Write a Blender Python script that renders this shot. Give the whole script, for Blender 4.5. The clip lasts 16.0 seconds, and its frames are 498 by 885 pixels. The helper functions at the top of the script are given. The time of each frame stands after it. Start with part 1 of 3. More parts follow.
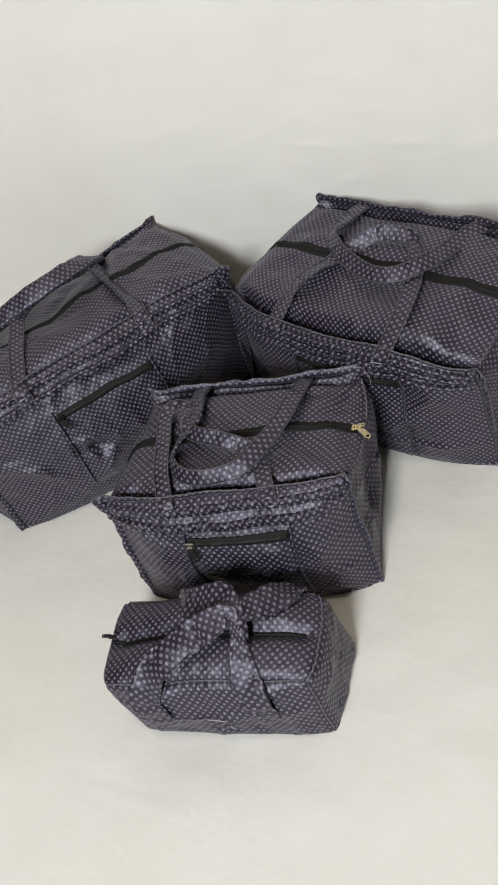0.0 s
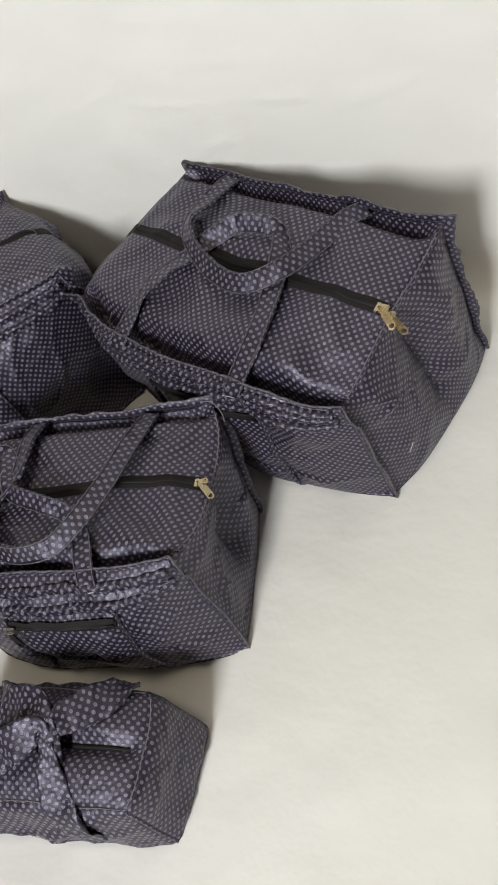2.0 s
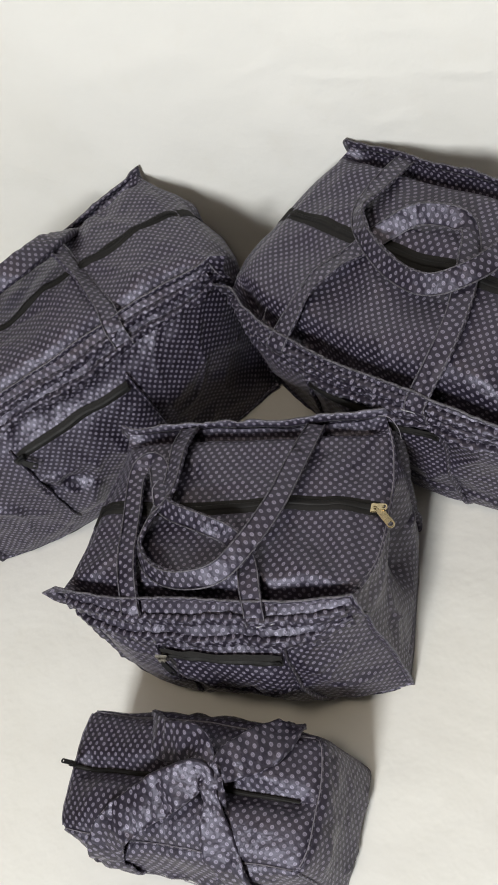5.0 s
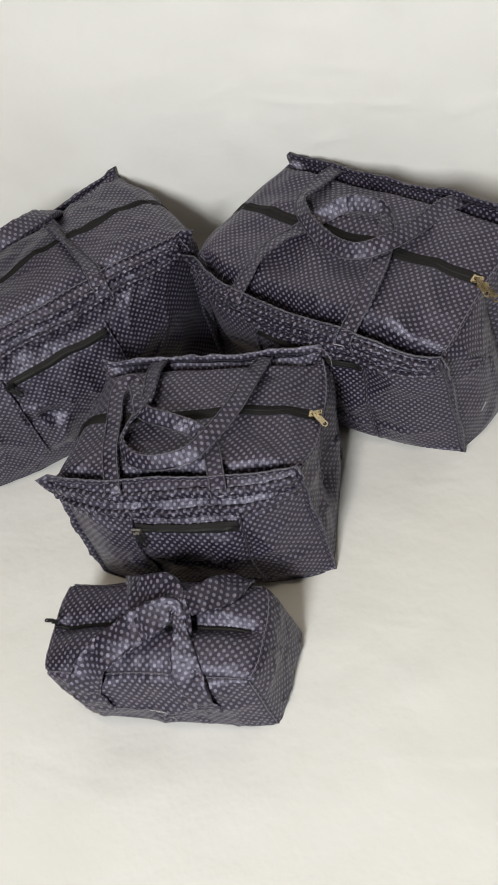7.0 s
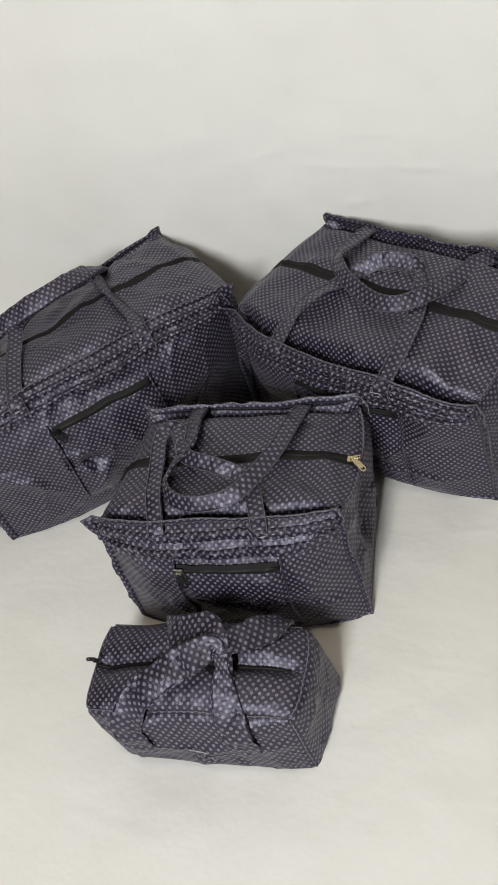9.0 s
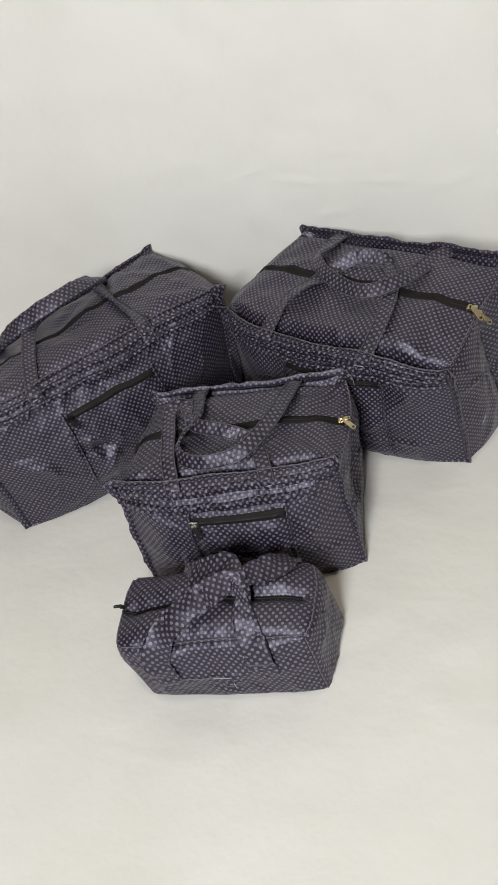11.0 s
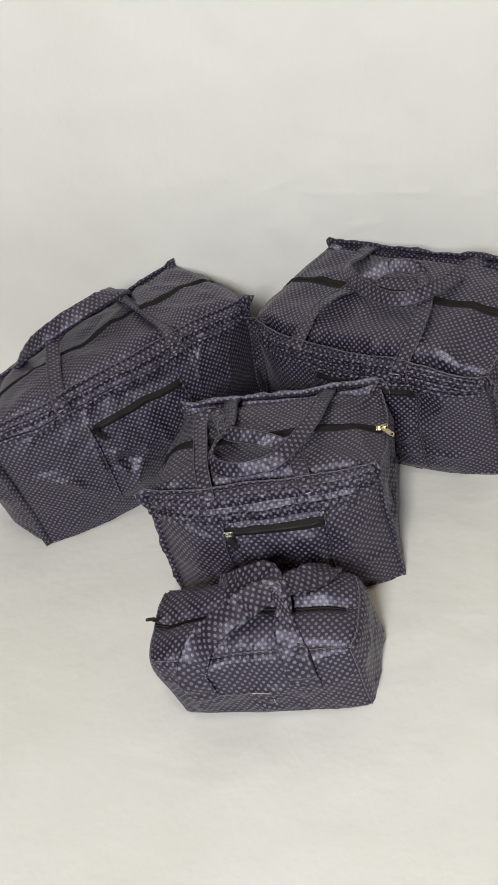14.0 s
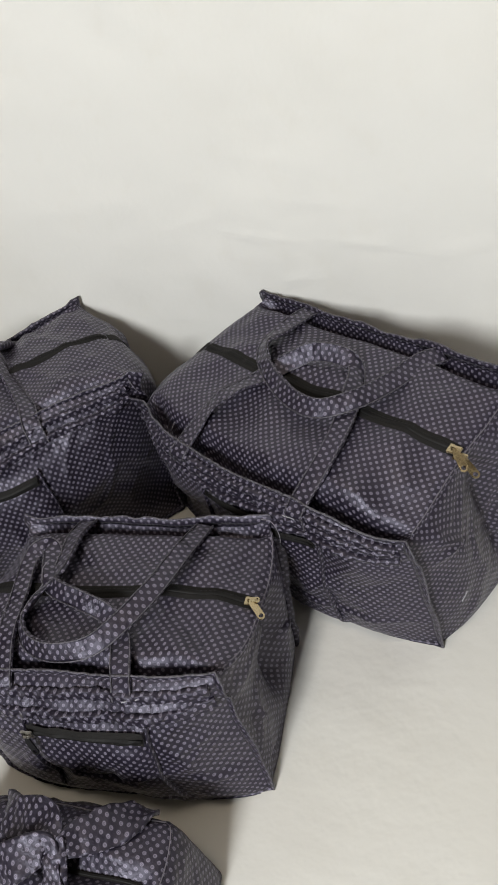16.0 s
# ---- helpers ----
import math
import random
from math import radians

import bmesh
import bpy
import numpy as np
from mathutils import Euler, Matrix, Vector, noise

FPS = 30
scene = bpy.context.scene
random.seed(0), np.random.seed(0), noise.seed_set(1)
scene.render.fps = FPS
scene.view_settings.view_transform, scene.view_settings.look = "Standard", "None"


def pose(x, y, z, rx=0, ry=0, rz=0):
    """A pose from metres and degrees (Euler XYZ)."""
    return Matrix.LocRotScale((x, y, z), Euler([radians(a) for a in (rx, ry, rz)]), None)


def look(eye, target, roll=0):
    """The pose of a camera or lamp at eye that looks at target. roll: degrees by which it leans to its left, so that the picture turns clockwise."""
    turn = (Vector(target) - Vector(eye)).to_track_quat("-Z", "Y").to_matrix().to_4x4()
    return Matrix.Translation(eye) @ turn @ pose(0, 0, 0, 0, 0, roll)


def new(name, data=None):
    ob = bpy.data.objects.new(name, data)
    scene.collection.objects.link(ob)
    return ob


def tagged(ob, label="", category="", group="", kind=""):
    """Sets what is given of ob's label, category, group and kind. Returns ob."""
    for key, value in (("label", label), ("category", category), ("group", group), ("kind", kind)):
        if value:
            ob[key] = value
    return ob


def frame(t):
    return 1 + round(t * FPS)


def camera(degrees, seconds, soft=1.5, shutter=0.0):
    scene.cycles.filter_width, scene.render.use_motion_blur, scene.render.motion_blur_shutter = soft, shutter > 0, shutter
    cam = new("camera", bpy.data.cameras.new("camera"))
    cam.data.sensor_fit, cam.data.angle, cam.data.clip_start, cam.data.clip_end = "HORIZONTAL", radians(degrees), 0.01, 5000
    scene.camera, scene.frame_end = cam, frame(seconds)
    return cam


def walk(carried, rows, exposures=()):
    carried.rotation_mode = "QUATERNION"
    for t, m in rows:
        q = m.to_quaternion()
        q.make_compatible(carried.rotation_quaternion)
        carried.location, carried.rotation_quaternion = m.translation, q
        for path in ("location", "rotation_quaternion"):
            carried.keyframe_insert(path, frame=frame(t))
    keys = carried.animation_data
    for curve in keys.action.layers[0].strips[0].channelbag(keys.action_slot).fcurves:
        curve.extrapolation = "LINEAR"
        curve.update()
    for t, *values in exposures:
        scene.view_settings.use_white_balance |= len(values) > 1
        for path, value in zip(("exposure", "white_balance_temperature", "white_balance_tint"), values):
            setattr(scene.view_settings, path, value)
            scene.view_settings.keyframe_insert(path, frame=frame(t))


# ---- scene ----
cam = camera(33.0, 16.0, 1.6, 0.28)

PATH = [
    (0, (0.369, -0.531, 0.861), (-0.297, 0.8, -0.476), -20.7),
    (0.5, (0.389, -0.439, 0.834), (-0.298, 0.839, -0.542), -22.6),
    (1, (0.431, -0.349, 0.819), (-0.266, 0.881, -0.596), -24.4),
    (1.5, (0.475, -0.288, 0.815), (-0.237, 0.871, -0.651), -26.6),
    (2, (0.518, -0.236, 0.805), (-0.236, 0.849, -0.697), -29.3),
    (2.5, (0.509, -0.233, 0.813), (-0.274, 0.832, -0.689), -31.6),
    (3, (0.474, -0.251, 0.823), (-0.3, 0.816, -0.68), -32.6),
    (3.5, (0.422, -0.264, 0.831), (-0.371, 0.802, -0.663), -32.5),
    (3.7, (0.404, -0.258, 0.832), (-0.402, 0.793, -0.666), -31.8),
    (5.8, (0.375, -0.148, 0.805), (-0.5, 0.817, -0.713), -32.8),
    (6, (0.386, -0.167, 0.817), (-0.456, 0.819, -0.706), -31.3),
    (6.5, (0.394, -0.319, 0.859), (-0.328, 0.781, -0.648), -24.8),
    (7, (0.389, -0.449, 0.875), (-0.237, 0.757, -0.593), -19.4),
    (7.5, (0.396, -0.538, 0.887), (-0.235, 0.735, -0.521), -18.5),
    (8, (0.394, -0.574, 0.913), (-0.244, 0.739, -0.454), -17.5),
    (8.5, (0.388, -0.533, 0.898), (-0.287, 0.773, -0.459), -18.2),
    (9, (0.375, -0.49, 0.883), (-0.297, 0.821, -0.47), -18.6),
    (9.2, (0.388, -0.5, 0.89), (-0.283, 0.813, -0.461), -19.2),
    (11.3, (0.348, -0.693, 0.881), (-0.206, 0.774, -0.36), -16.7),
    (11.5, (0.353, -0.693, 0.881), (-0.209, 0.776, -0.354), -17.0),
    (12, (0.355, -0.694, 0.879), (-0.206, 0.786, -0.343), -16.9),
    (12.5, (0.361, -0.692, 0.876), (-0.201, 0.786, -0.348), -17.2),
    (13, (0.351, -0.705, 0.876), (-0.21, 0.784, -0.336), -16.9),
    (13.5, (0.312, -0.709, 0.865), (-0.239, 0.797, -0.329), -16.5),
    (14, (0.288, -0.698, 0.841), (-0.254, 0.822, -0.341), -16.0),
    (14.5, (0.312, -0.652, 0.828), (-0.237, 0.865, -0.355), -15.7),
    (15, (0.37, -0.521, 0.818), (-0.263, 0.939, -0.393), -16.7),
    (15.5, (0.433, -0.321, 0.796), (-0.287, 1.073, -0.444), -17.2),
    (16, (0.447, -0.27, 0.794), (-0.289, 1.089, -0.476), -17.1),
]
walk(cam, [(t, look(eye, target, roll)) for t, eye, target, roll in PATH],
     [(0, -0.04), (1, -0.01), (2, 0.09), (3.5, 0.09), (6, 0.26), (6.5, 0.17), (7, 0.06), (7.5, 0.0), (8.5, -0.05), (11.5, -0.08), (14, -0.07), (15, -0.03), (16, 0.0)])


# ---- light ----
world = bpy.data.worlds.new("sky")
scene.world = world
world.use_nodes = True
wn = world.node_tree
sky = wn.nodes.new("ShaderNodeTexSky")
sky.sky_type, sky.sun_disc = "NISHITA", False
sky.sun_elevation, sky.sun_rotation = radians(40), radians(150)
wn.links.new(sky.outputs[0], wn.nodes["Background"].inputs[0])
wn.nodes["Background"].inputs[1].default_value = 0.1


def area_lamp(name, eye, target, sx, sy, watts, colour):
    data = bpy.data.lights.new(name, "AREA")
    data.shape, data.size, data.size_y, data.energy, data.color = "RECTANGLE", sx, sy, watts, colour
    ob = new(name, data)
    ob.matrix_world = look(eye, target)
    return ob


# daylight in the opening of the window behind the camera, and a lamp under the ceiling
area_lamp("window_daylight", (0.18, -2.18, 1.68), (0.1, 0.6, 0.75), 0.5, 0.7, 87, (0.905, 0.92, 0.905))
area_lamp("ceiling_lamp_light", (0.0, -0.35, 2.62), (0.1, 0.1, 0.0), 0.4, 0.4, 9.5, (1.0, 0.86, 0.68))


# ---- materials ----


def nodes_of(name):
    m = bpy.data.materials.new(name)
    m.use_nodes = True
    nt = m.node_tree
    return m, nt, nt.nodes["Principled BSDF"]


def add(nt, kind, **values):
    n = nt.nodes.new(kind)
    for k, v in values.items():
        n.inputs[k].default_value = v
    return n


def mixed(nt, fac, a, b, mode="MIX"):
    n = nt.nodes.new("ShaderNodeMix")
    n.data_type, n.blend_type = "RGBA", mode
    for sock, v in ((n.inputs[0], fac), (n.inputs[6], a), (n.inputs[7], b)):
        if isinstance(v, (int, float, tuple)):
            sock.default_value = v
        else:
            nt.links.new(v, sock)
    return n.outputs[2]


def ramped(nt, value, lo, hi, a=0.0, b=1.0):
    n = nt.nodes.new("ShaderNodeMapRange")
    n.interpolation_type = "SMOOTHSTEP"
    n.inputs["From Min"].default_value, n.inputs["From Max"].default_value = lo, hi
    n.inputs["To Min"].default_value, n.inputs["To Max"].default_value = a, b
    nt.links.new(value, n.inputs["Value"])
    return n.outputs[0]


def noise_tex(nt, vector, scale, detail=3.0, rough=0.5):
    n = add(nt, "ShaderNodeTexNoise", Scale=scale, Detail=detail, Roughness=rough)
    nt.links.new(vector, n.inputs["Vector"])
    return n.outputs["Fac"]


def bumped(nt, bsdf, layers):
    last = None
    for height, strength, distance in layers:
        b = add(nt, "ShaderNodeBump", Strength=strength, Distance=distance)
        nt.links.new(height, b.inputs["Height"])
        if last:
            nt.links.new(last, b.inputs["Normal"])
        last = b.outputs[0]
    nt.links.new(last, bsdf.inputs["Normal"])


def dotted_fabric(name, ground, dot, pitch=0.0062, radius=0.262):
    """Satin polyester printed with small ringed dots on a staggered grid; the UV map is in metres."""
    m, nt, bsdf = nodes_of(name)
    tex = nt.nodes.new("ShaderNodeTexCoord")
    turn = add(nt, "ShaderNodeMapping")
    turn.inputs["Rotation"].default_value = (0, 0, radians(45))
    turn.inputs["Scale"].default_value = (1 / pitch, 1 / pitch, 1)
    nt.links.new(tex.outputs["UV"], turn.inputs["Vector"])
    cell = nt.nodes.new("ShaderNodeTexVoronoi")
    cell.voronoi_dimensions = "2D"
    cell.inputs["Scale"].default_value, cell.inputs["Randomness"].default_value = 1.0, 0.0
    nt.links.new(turn.outputs[0], cell.inputs["Vector"])
    d = cell.outputs["Distance"]
    disc = ramped(nt, d, radius - 0.10, radius + 0.08, 1.0, 0.0)
    ring_in = ramped(nt, d, radius - 0.14, radius - 0.09, 0.0, 1.0)
    core = ramped(nt, d, 0.04, 0.09, 1.0, 0.0)
    inner = nt.nodes.new("ShaderNodeMath")
    inner.operation = "MAXIMUM"
    nt.links.new(ring_in, inner.inputs[0])
    nt.links.new(core, inner.inputs[1])
    tone = ramped(nt, inner.outputs[0], 0.0, 1.0, 0.42, 1.0)
    fac = nt.nodes.new("ShaderNodeMath")
    fac.operation = "MULTIPLY"
    nt.links.new(disc, fac.inputs[0])
    nt.links.new(tone, fac.inputs[1])
    patch = noise_tex(nt, tex.outputs["UV"], 22.0, 4.0)
    base = mixed(nt, ramped(nt, patch, 0.35, 0.7), ground, tuple(c * 1.3 for c in ground[:3]) + (1,))
    worn = mixed(nt, ramped(nt, noise_tex(nt, tex.outputs["UV"], 160.0, 2.0), 0.3, 0.7), tuple(c * 0.8 for c in dot[:3]) + (1,), dot)
    nt.links.new(mixed(nt, fac.outputs[0], base, worn), bsdf.inputs["Base Color"])
    nt.links.new(ramped(nt, patch, 0.3, 0.7, 0.44, 0.54), bsdf.inputs["Roughness"])
    bsdf.inputs["IOR"].default_value = 1.55
    bsdf.inputs["Specular IOR Level"].default_value = 0.68
    bsdf.inputs["Specular Tint"].default_value = (0.84, 0.81, 1.0, 1)
    bsdf.inputs["Sheen Weight"].default_value = 0.05
    bsdf.inputs["Sheen Roughness"].default_value = 0.4
    obj = tex.outputs["Object"]
    crumple = add(nt, "ShaderNodeTexNoise", Scale=30.0, Detail=3.0, Roughness=0.5, Distortion=0.9)
    crumple.noise_type = "RIDGED_MULTIFRACTAL"
    nt.links.new(obj, crumple.inputs["Vector"])
    bumped(nt, bsdf, [(crumple.outputs["Fac"], 0.44, 0.006), (noise_tex(nt, obj, 44.0, 4.0, 0.55), 0.36, 0.006), (noise_tex(nt, obj, 170.0, 3.0), 0.55, 0.0018), (noise_tex(nt, tex.outputs["UV"], 2600.0, 1.0), 0.2, 0.0003)])
    return m


def plain(name, colour, rough, metal=0.0, grain=300.0, depth=0.0004, spread=0.3):
    m, nt, bsdf = nodes_of(name)
    tex = nt.nodes.new("ShaderNodeTexCoord")
    n = noise_tex(nt, tex.outputs["Object"], grain, 4.0)
    nt.links.new(mixed(nt, ramped(nt, n, 0.3, 0.7), tuple(c * (1 - spread) for c in colour) + (1,), colour + (1,)), bsdf.inputs["Base Color"])
    nt.links.new(ramped(nt, n, 0.3, 0.7, rough * 0.85, min(1.0, rough * 1.15)), bsdf.inputs["Roughness"])
    bsdf.inputs["Metallic"].default_value = metal
    bumped(nt, bsdf, [(n, 0.4, depth)])
    return m


def sheet_cloth():
    m, nt, bsdf = nodes_of("white_cotton")
    tex = nt.nodes.new("ShaderNodeTexCoord")
    obj = tex.outputs["Object"]
    stain = noise_tex(nt, obj, 2.6, 5.0, 0.55)
    fine = noise_tex(nt, obj, 22.0, 4.0)
    c = mixed(nt, ramped(nt, stain, 0.35, 0.65), (0.70, 0.69, 0.66, 1), (0.73, 0.724, 0.702, 1))
    c = mixed(nt, ramped(nt, fine, 0.55, 0.75, 0.0, 0.25), c, (0.69, 0.672, 0.63, 1))
    nt.links.new(c, bsdf.inputs["Base Color"])
    bsdf.inputs["Roughness"].default_value = 0.85
    bsdf.inputs["Specular IOR Level"].default_value = 0.15
    rumple = add(nt, "ShaderNodeTexNoise", Scale=4.5, Detail=4.0, Roughness=0.45, Distortion=0.8)
    rumple.noise_type = "RIDGED_MULTIFRACTAL"
    nt.links.new(obj, rumple.inputs["Vector"])
    bumped(nt, bsdf, [(rumple.outputs["Fac"], 0.32, 0.012), (noise_tex(nt, obj, 9.0, 5.0, 0.5), 0.5, 0.01), (noise_tex(nt, obj, 60.0, 3.0), 0.12, 0.002), (noise_tex(nt, obj, 1500.0, 1.0), 0.15, 0.0003)])
    return m


GROUND, DOT = (0.0074, 0.0053, 0.0122, 1), (0.205, 0.187, 0.252, 1)
FABRIC = dotted_fabric("dotted_satin", GROUND, DOT)
TAPE = plain("zipper_tape", (0.013, 0.0122, 0.0122), 0.8, 0.0, 900.0)
COIL = plain("zipper_coil", (0.009, 0.0085, 0.009), 0.6, 0.0, 500.0)
BRASS = plain("pale_brass", (0.5, 0.42, 0.27), 0.26, 1.0, 120.0, 0.0002, 0.2)
BLACK_METAL = plain("black_metal", (0.03, 0.03, 0.032), 0.35, 0.6, 150.0, 0.0002)
STEEL = plain("steel", (0.62, 0.6, 0.56), 0.3, 1.0, 150.0, 0.0002)
DULL_THREAD = plain("dull_thread", (0.16, 0.15, 0.18), 0.7, 0.0, 900.0)
FRAY = plain("frayed_satin_edge", (0.12, 0.112, 0.14), 0.6, 0.0, 400.0, 0.0008, 0.8)
THREAD = plain("grey_thread", (0.42, 0.41, 0.45), 0.7, 0.0, 800.0)
for matt in (TAPE, COIL):
    matt.node_tree.nodes["Principled BSDF"].inputs["Specular IOR Level"].default_value = 0.25
SHEET = sheet_cloth()
# unseen walls and ceiling: set far darker than paint, to keep bounced fill low
DARK_PAINT = plain("low_bounce_paint", (0.125, 0.105, 0.08), 0.7, 0.0, 8.0, 0.001, 0.08)
DARK_CEILING_PAINT = plain("low_bounce_ceiling_paint", (0.15, 0.127, 0.097), 0.8, 0.0, 8.0, 0.001, 0.05)
TILE = plain("floor_screed", (0.45, 0.42, 0.38), 0.6, 0.0, 12.0, 0.001, 0.15)
FRAME_WHITE = plain("white_frame", (0.78, 0.78, 0.76), 0.4, 0.0, 40.0, 0.0003, 0.05)


def glass():
    m, nt, bsdf = nodes_of("window_glass")
    bsdf.inputs["Transmission Weight"].default_value = 1.0
    bsdf.inputs["Roughness"].default_value, bsdf.inputs["IOR"].default_value = 0.0, 1.45
    return m


GLASS = glass()

# ---- mesh helpers ----


def mesh_object(name, verts, faces, material, uvs=None, parent=None, label="", smooth=True, origin=(0, 0, 0)):
    me = bpy.data.meshes.new(name)
    o = Vector(origin)
    me.from_pydata([tuple(Vector(v) - o) for v in verts], [], faces)
    if uvs is not None:
        layer = me.uv_layers.new(name="UVMap")
        for poly in me.polygons:
            for li in poly.loop_indices:
                layer.data[li].uv = uvs[me.loops[li].vertex_index]
    me.materials.append(material)
    for p in me.polygons:
        p.use_smooth = smooth
    ob = new(name, me)
    if parent is not None:
        ob.parent = parent
    if label:
        ob["label"] = label
    return ob


def box_bm(bm, lo, hi, m=None, bevel=0.0):
    made = bmesh.ops.create_cube(bm, size=1.0)["verts"]
    c = [(a + b) / 2 for a, b in zip(lo, hi)]
    s = [b - a for a, b in zip(lo, hi)]
    bmesh.ops.scale(bm, vec=s, verts=made)
    bmesh.ops.translate(bm, vec=c, verts=made)
    if bevel:
        edges = {e for v in made for e in v.link_edges}
        made = bmesh.ops.bevel(bm, geom=list(edges), offset=bevel, segments=2, affect="EDGES")["verts"]
    if m is not None:
        bmesh.ops.transform(bm, matrix=m, verts=list(made))
    return made


def bm_object(name, bm, material, parent=None, label="", smooth=False):
    me = bpy.data.meshes.new(name)
    bm.normal_update()
    bm.to_mesh(me)
    bm.free()
    me.materials.append(material)
    for p in me.polygons:
        p.use_smooth = smooth
    ob = new(name, me)
    if parent is not None:
        ob.parent = parent
    if label:
        ob["label"] = label
    return ob


def boxes(name, spans, material, parent=None, bevel=0.0):
    bm = bmesh.new()
    for lo, hi in spans:
        box_bm(bm, lo, hi, None, bevel)
    return bm_object(name, bm, material, parent)


def grid_faces(nu, nv, flip=False):
    f = []
    for j in range(nv):
        for i in range(nu):
            a = j * (nu + 1) + i
            q = (a, a + 1, a + nu + 2, a + nu + 1)
            f.append(q[::-1] if flip else q)
    return f


# ---- the room: added walls and ceiling out of view, dark to limit fill ----
X0, X1, Y0, Y1, H = -2.5, 2.1, -2.2, 0.64, 2.7
tagged(boxes("floor", [((X0 - 0.2, Y0 - 0.2, -0.14), (X1 + 0.2, Y1 + 0.2, -0.006))], TILE), "plain grey floor under the white sheet", "floor", kind="structure")
tagged(boxes("wall_north", [((X0 - 0.2, Y1, -0.006), (X1 + 0.2, Y1 + 0.2, H))], DARK_PAINT), "cream painted wall behind the hung sheet", "wall", kind="structure")
tagged(boxes("wall_west", [((X0 - 0.2, Y0, -0.006), (X0, Y1, H))], DARK_PAINT), "cream painted side wall of the room", "wall", kind="structure")
tagged(boxes("wall_east", [((X1, Y0, -0.006), (X1 + 0.2, Y1, H))], DARK_PAINT), "cream painted side wall of the room", "wall", kind="structure")
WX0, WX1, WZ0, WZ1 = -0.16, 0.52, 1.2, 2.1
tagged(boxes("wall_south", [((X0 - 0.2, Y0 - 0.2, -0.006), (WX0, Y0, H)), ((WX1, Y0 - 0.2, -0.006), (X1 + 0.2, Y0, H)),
                            ((WX0, Y0 - 0.2, -0.006), (WX1, Y0, WZ0)), ((WX0, Y0 - 0.2, WZ1), (WX1, Y0, H))], DARK_PAINT), "cream painted wall with a window opening", "wall", kind="structure")
tagged(boxes("ceiling", [((X0 - 0.2, Y0 - 0.2, H), (X1 + 0.2, Y1 + 0.2, H + 0.15))], DARK_CEILING_PAINT), "plain off-white ceiling of the room", "ceiling", kind="structure")
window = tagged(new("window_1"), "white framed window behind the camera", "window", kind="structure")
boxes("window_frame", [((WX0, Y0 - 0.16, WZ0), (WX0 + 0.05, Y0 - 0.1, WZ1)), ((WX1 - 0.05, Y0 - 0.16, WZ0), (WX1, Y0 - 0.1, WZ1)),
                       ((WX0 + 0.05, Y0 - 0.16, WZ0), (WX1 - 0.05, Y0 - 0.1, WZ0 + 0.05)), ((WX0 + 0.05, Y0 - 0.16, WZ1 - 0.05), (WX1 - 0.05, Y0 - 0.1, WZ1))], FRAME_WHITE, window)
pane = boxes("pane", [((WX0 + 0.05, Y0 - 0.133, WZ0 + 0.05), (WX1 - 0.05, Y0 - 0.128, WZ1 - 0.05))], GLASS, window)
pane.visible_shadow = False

# ---- the white sheet: over the floor, round a soft corner and up the wall ----
WALL_Y, BEND = 0.604, 0.045
SX0, SX1, SY0, SZ1 = -1.5, 1.5, -1.75, 1.75
CREASES = [  # start and end along (x, length along the sheet from the wall's foot), width, depth
    (0.02, 0.325, 0.135, 0.305, 0.005, 0.0016), (0.15, 0.308, 0.25, 0.288, 0.005, 0.0016), (0.08, 0.25, 0.15, 0.262, 0.006, 0.0012), (0.10, 0.36, 0.20, 0.345, 0.006, 0.0010),
    (0.05, 0.42, 0.16, 0.40, 0.010, 0.0012), (0.13, 0.47, 0.18, 0.62, 0.02, 0.0016), (-0.05, 0.33, 0.03, 0.35, 0.006, 0.0010), (0.27, 0.27, 0.36, 0.29, 0.006, 0.0012),
    (-0.30, 0.36, -0.05, 0.37, 0.02, 0.0016), (0.30, 0.06, 0.75, 0.04, 0.010, 0.0030), (0.20, 0.62, 0.26, 0.80, 0.03, 0.0016), (0.02, 0.5, 0.06, 0.75, 0.025, 0.0014),
    (0.36, -0.62, 0.58, -0.60, 0.006, 0.0010), (0.18, -0.575, 0.31, -0.578, 0.004, 0.0009), (0.19, -0.588, 0.33, -0.595, 0.004, 0.0009), (0.42, -0.36, 0.54, -0.34, 0.006, 0.0010),
    (0.24, -0.39, 0.35, -0.38, 0.005, 0.0009), (0.22, -0.75, 0.40, -0.72, 0.005, 0.0009), (0.34, -0.30, 0.44, -0.40, 0.006, 0.0010), (-0.20, -0.80, 0.0, -0.83, 0.006, 0.0008),
    (-0.5, 0.52, -0.1, 0.50, 0.03, 0.0018), (0.34, 0.42, 0.42, 0.70, 0.03, 0.0018), (0.43, 0.2, 0.46, 0.5, 0.02, 0.002),
]


def sheet_relief(x, s):
    h = 0.009 * noise.noise((x * 2.2, s * 2.2, 3.1)) + 0.0035 * noise.noise((x * 7.0 + 4, s * 5.0, 9.7)) + 0.0014 * noise.noise((x * 17.0, s * 15.0, 1.3))
    for ax, a_s, bx, bs, w, depth in CREASES:
        dx, ds = bx - ax, bs - a_s
        k = max(0.0, min(1.0, ((x - ax) * dx + (s - a_s) * ds) / (dx * dx + ds * ds)))
        px, ps = ax + k * dx, a_s + k * ds
        d = math.hypot(x - px, s - ps)
        if d > 4 * w + 0.012:
            continue
        d += 0.008 * noise.noise((x * 18, s * 18, ax))
        fade = math.sin(math.pi * (0.08 + 0.84 * k))
        h += 0.8 * depth * fade * math.exp(-(d / w) ** 2)
    return h


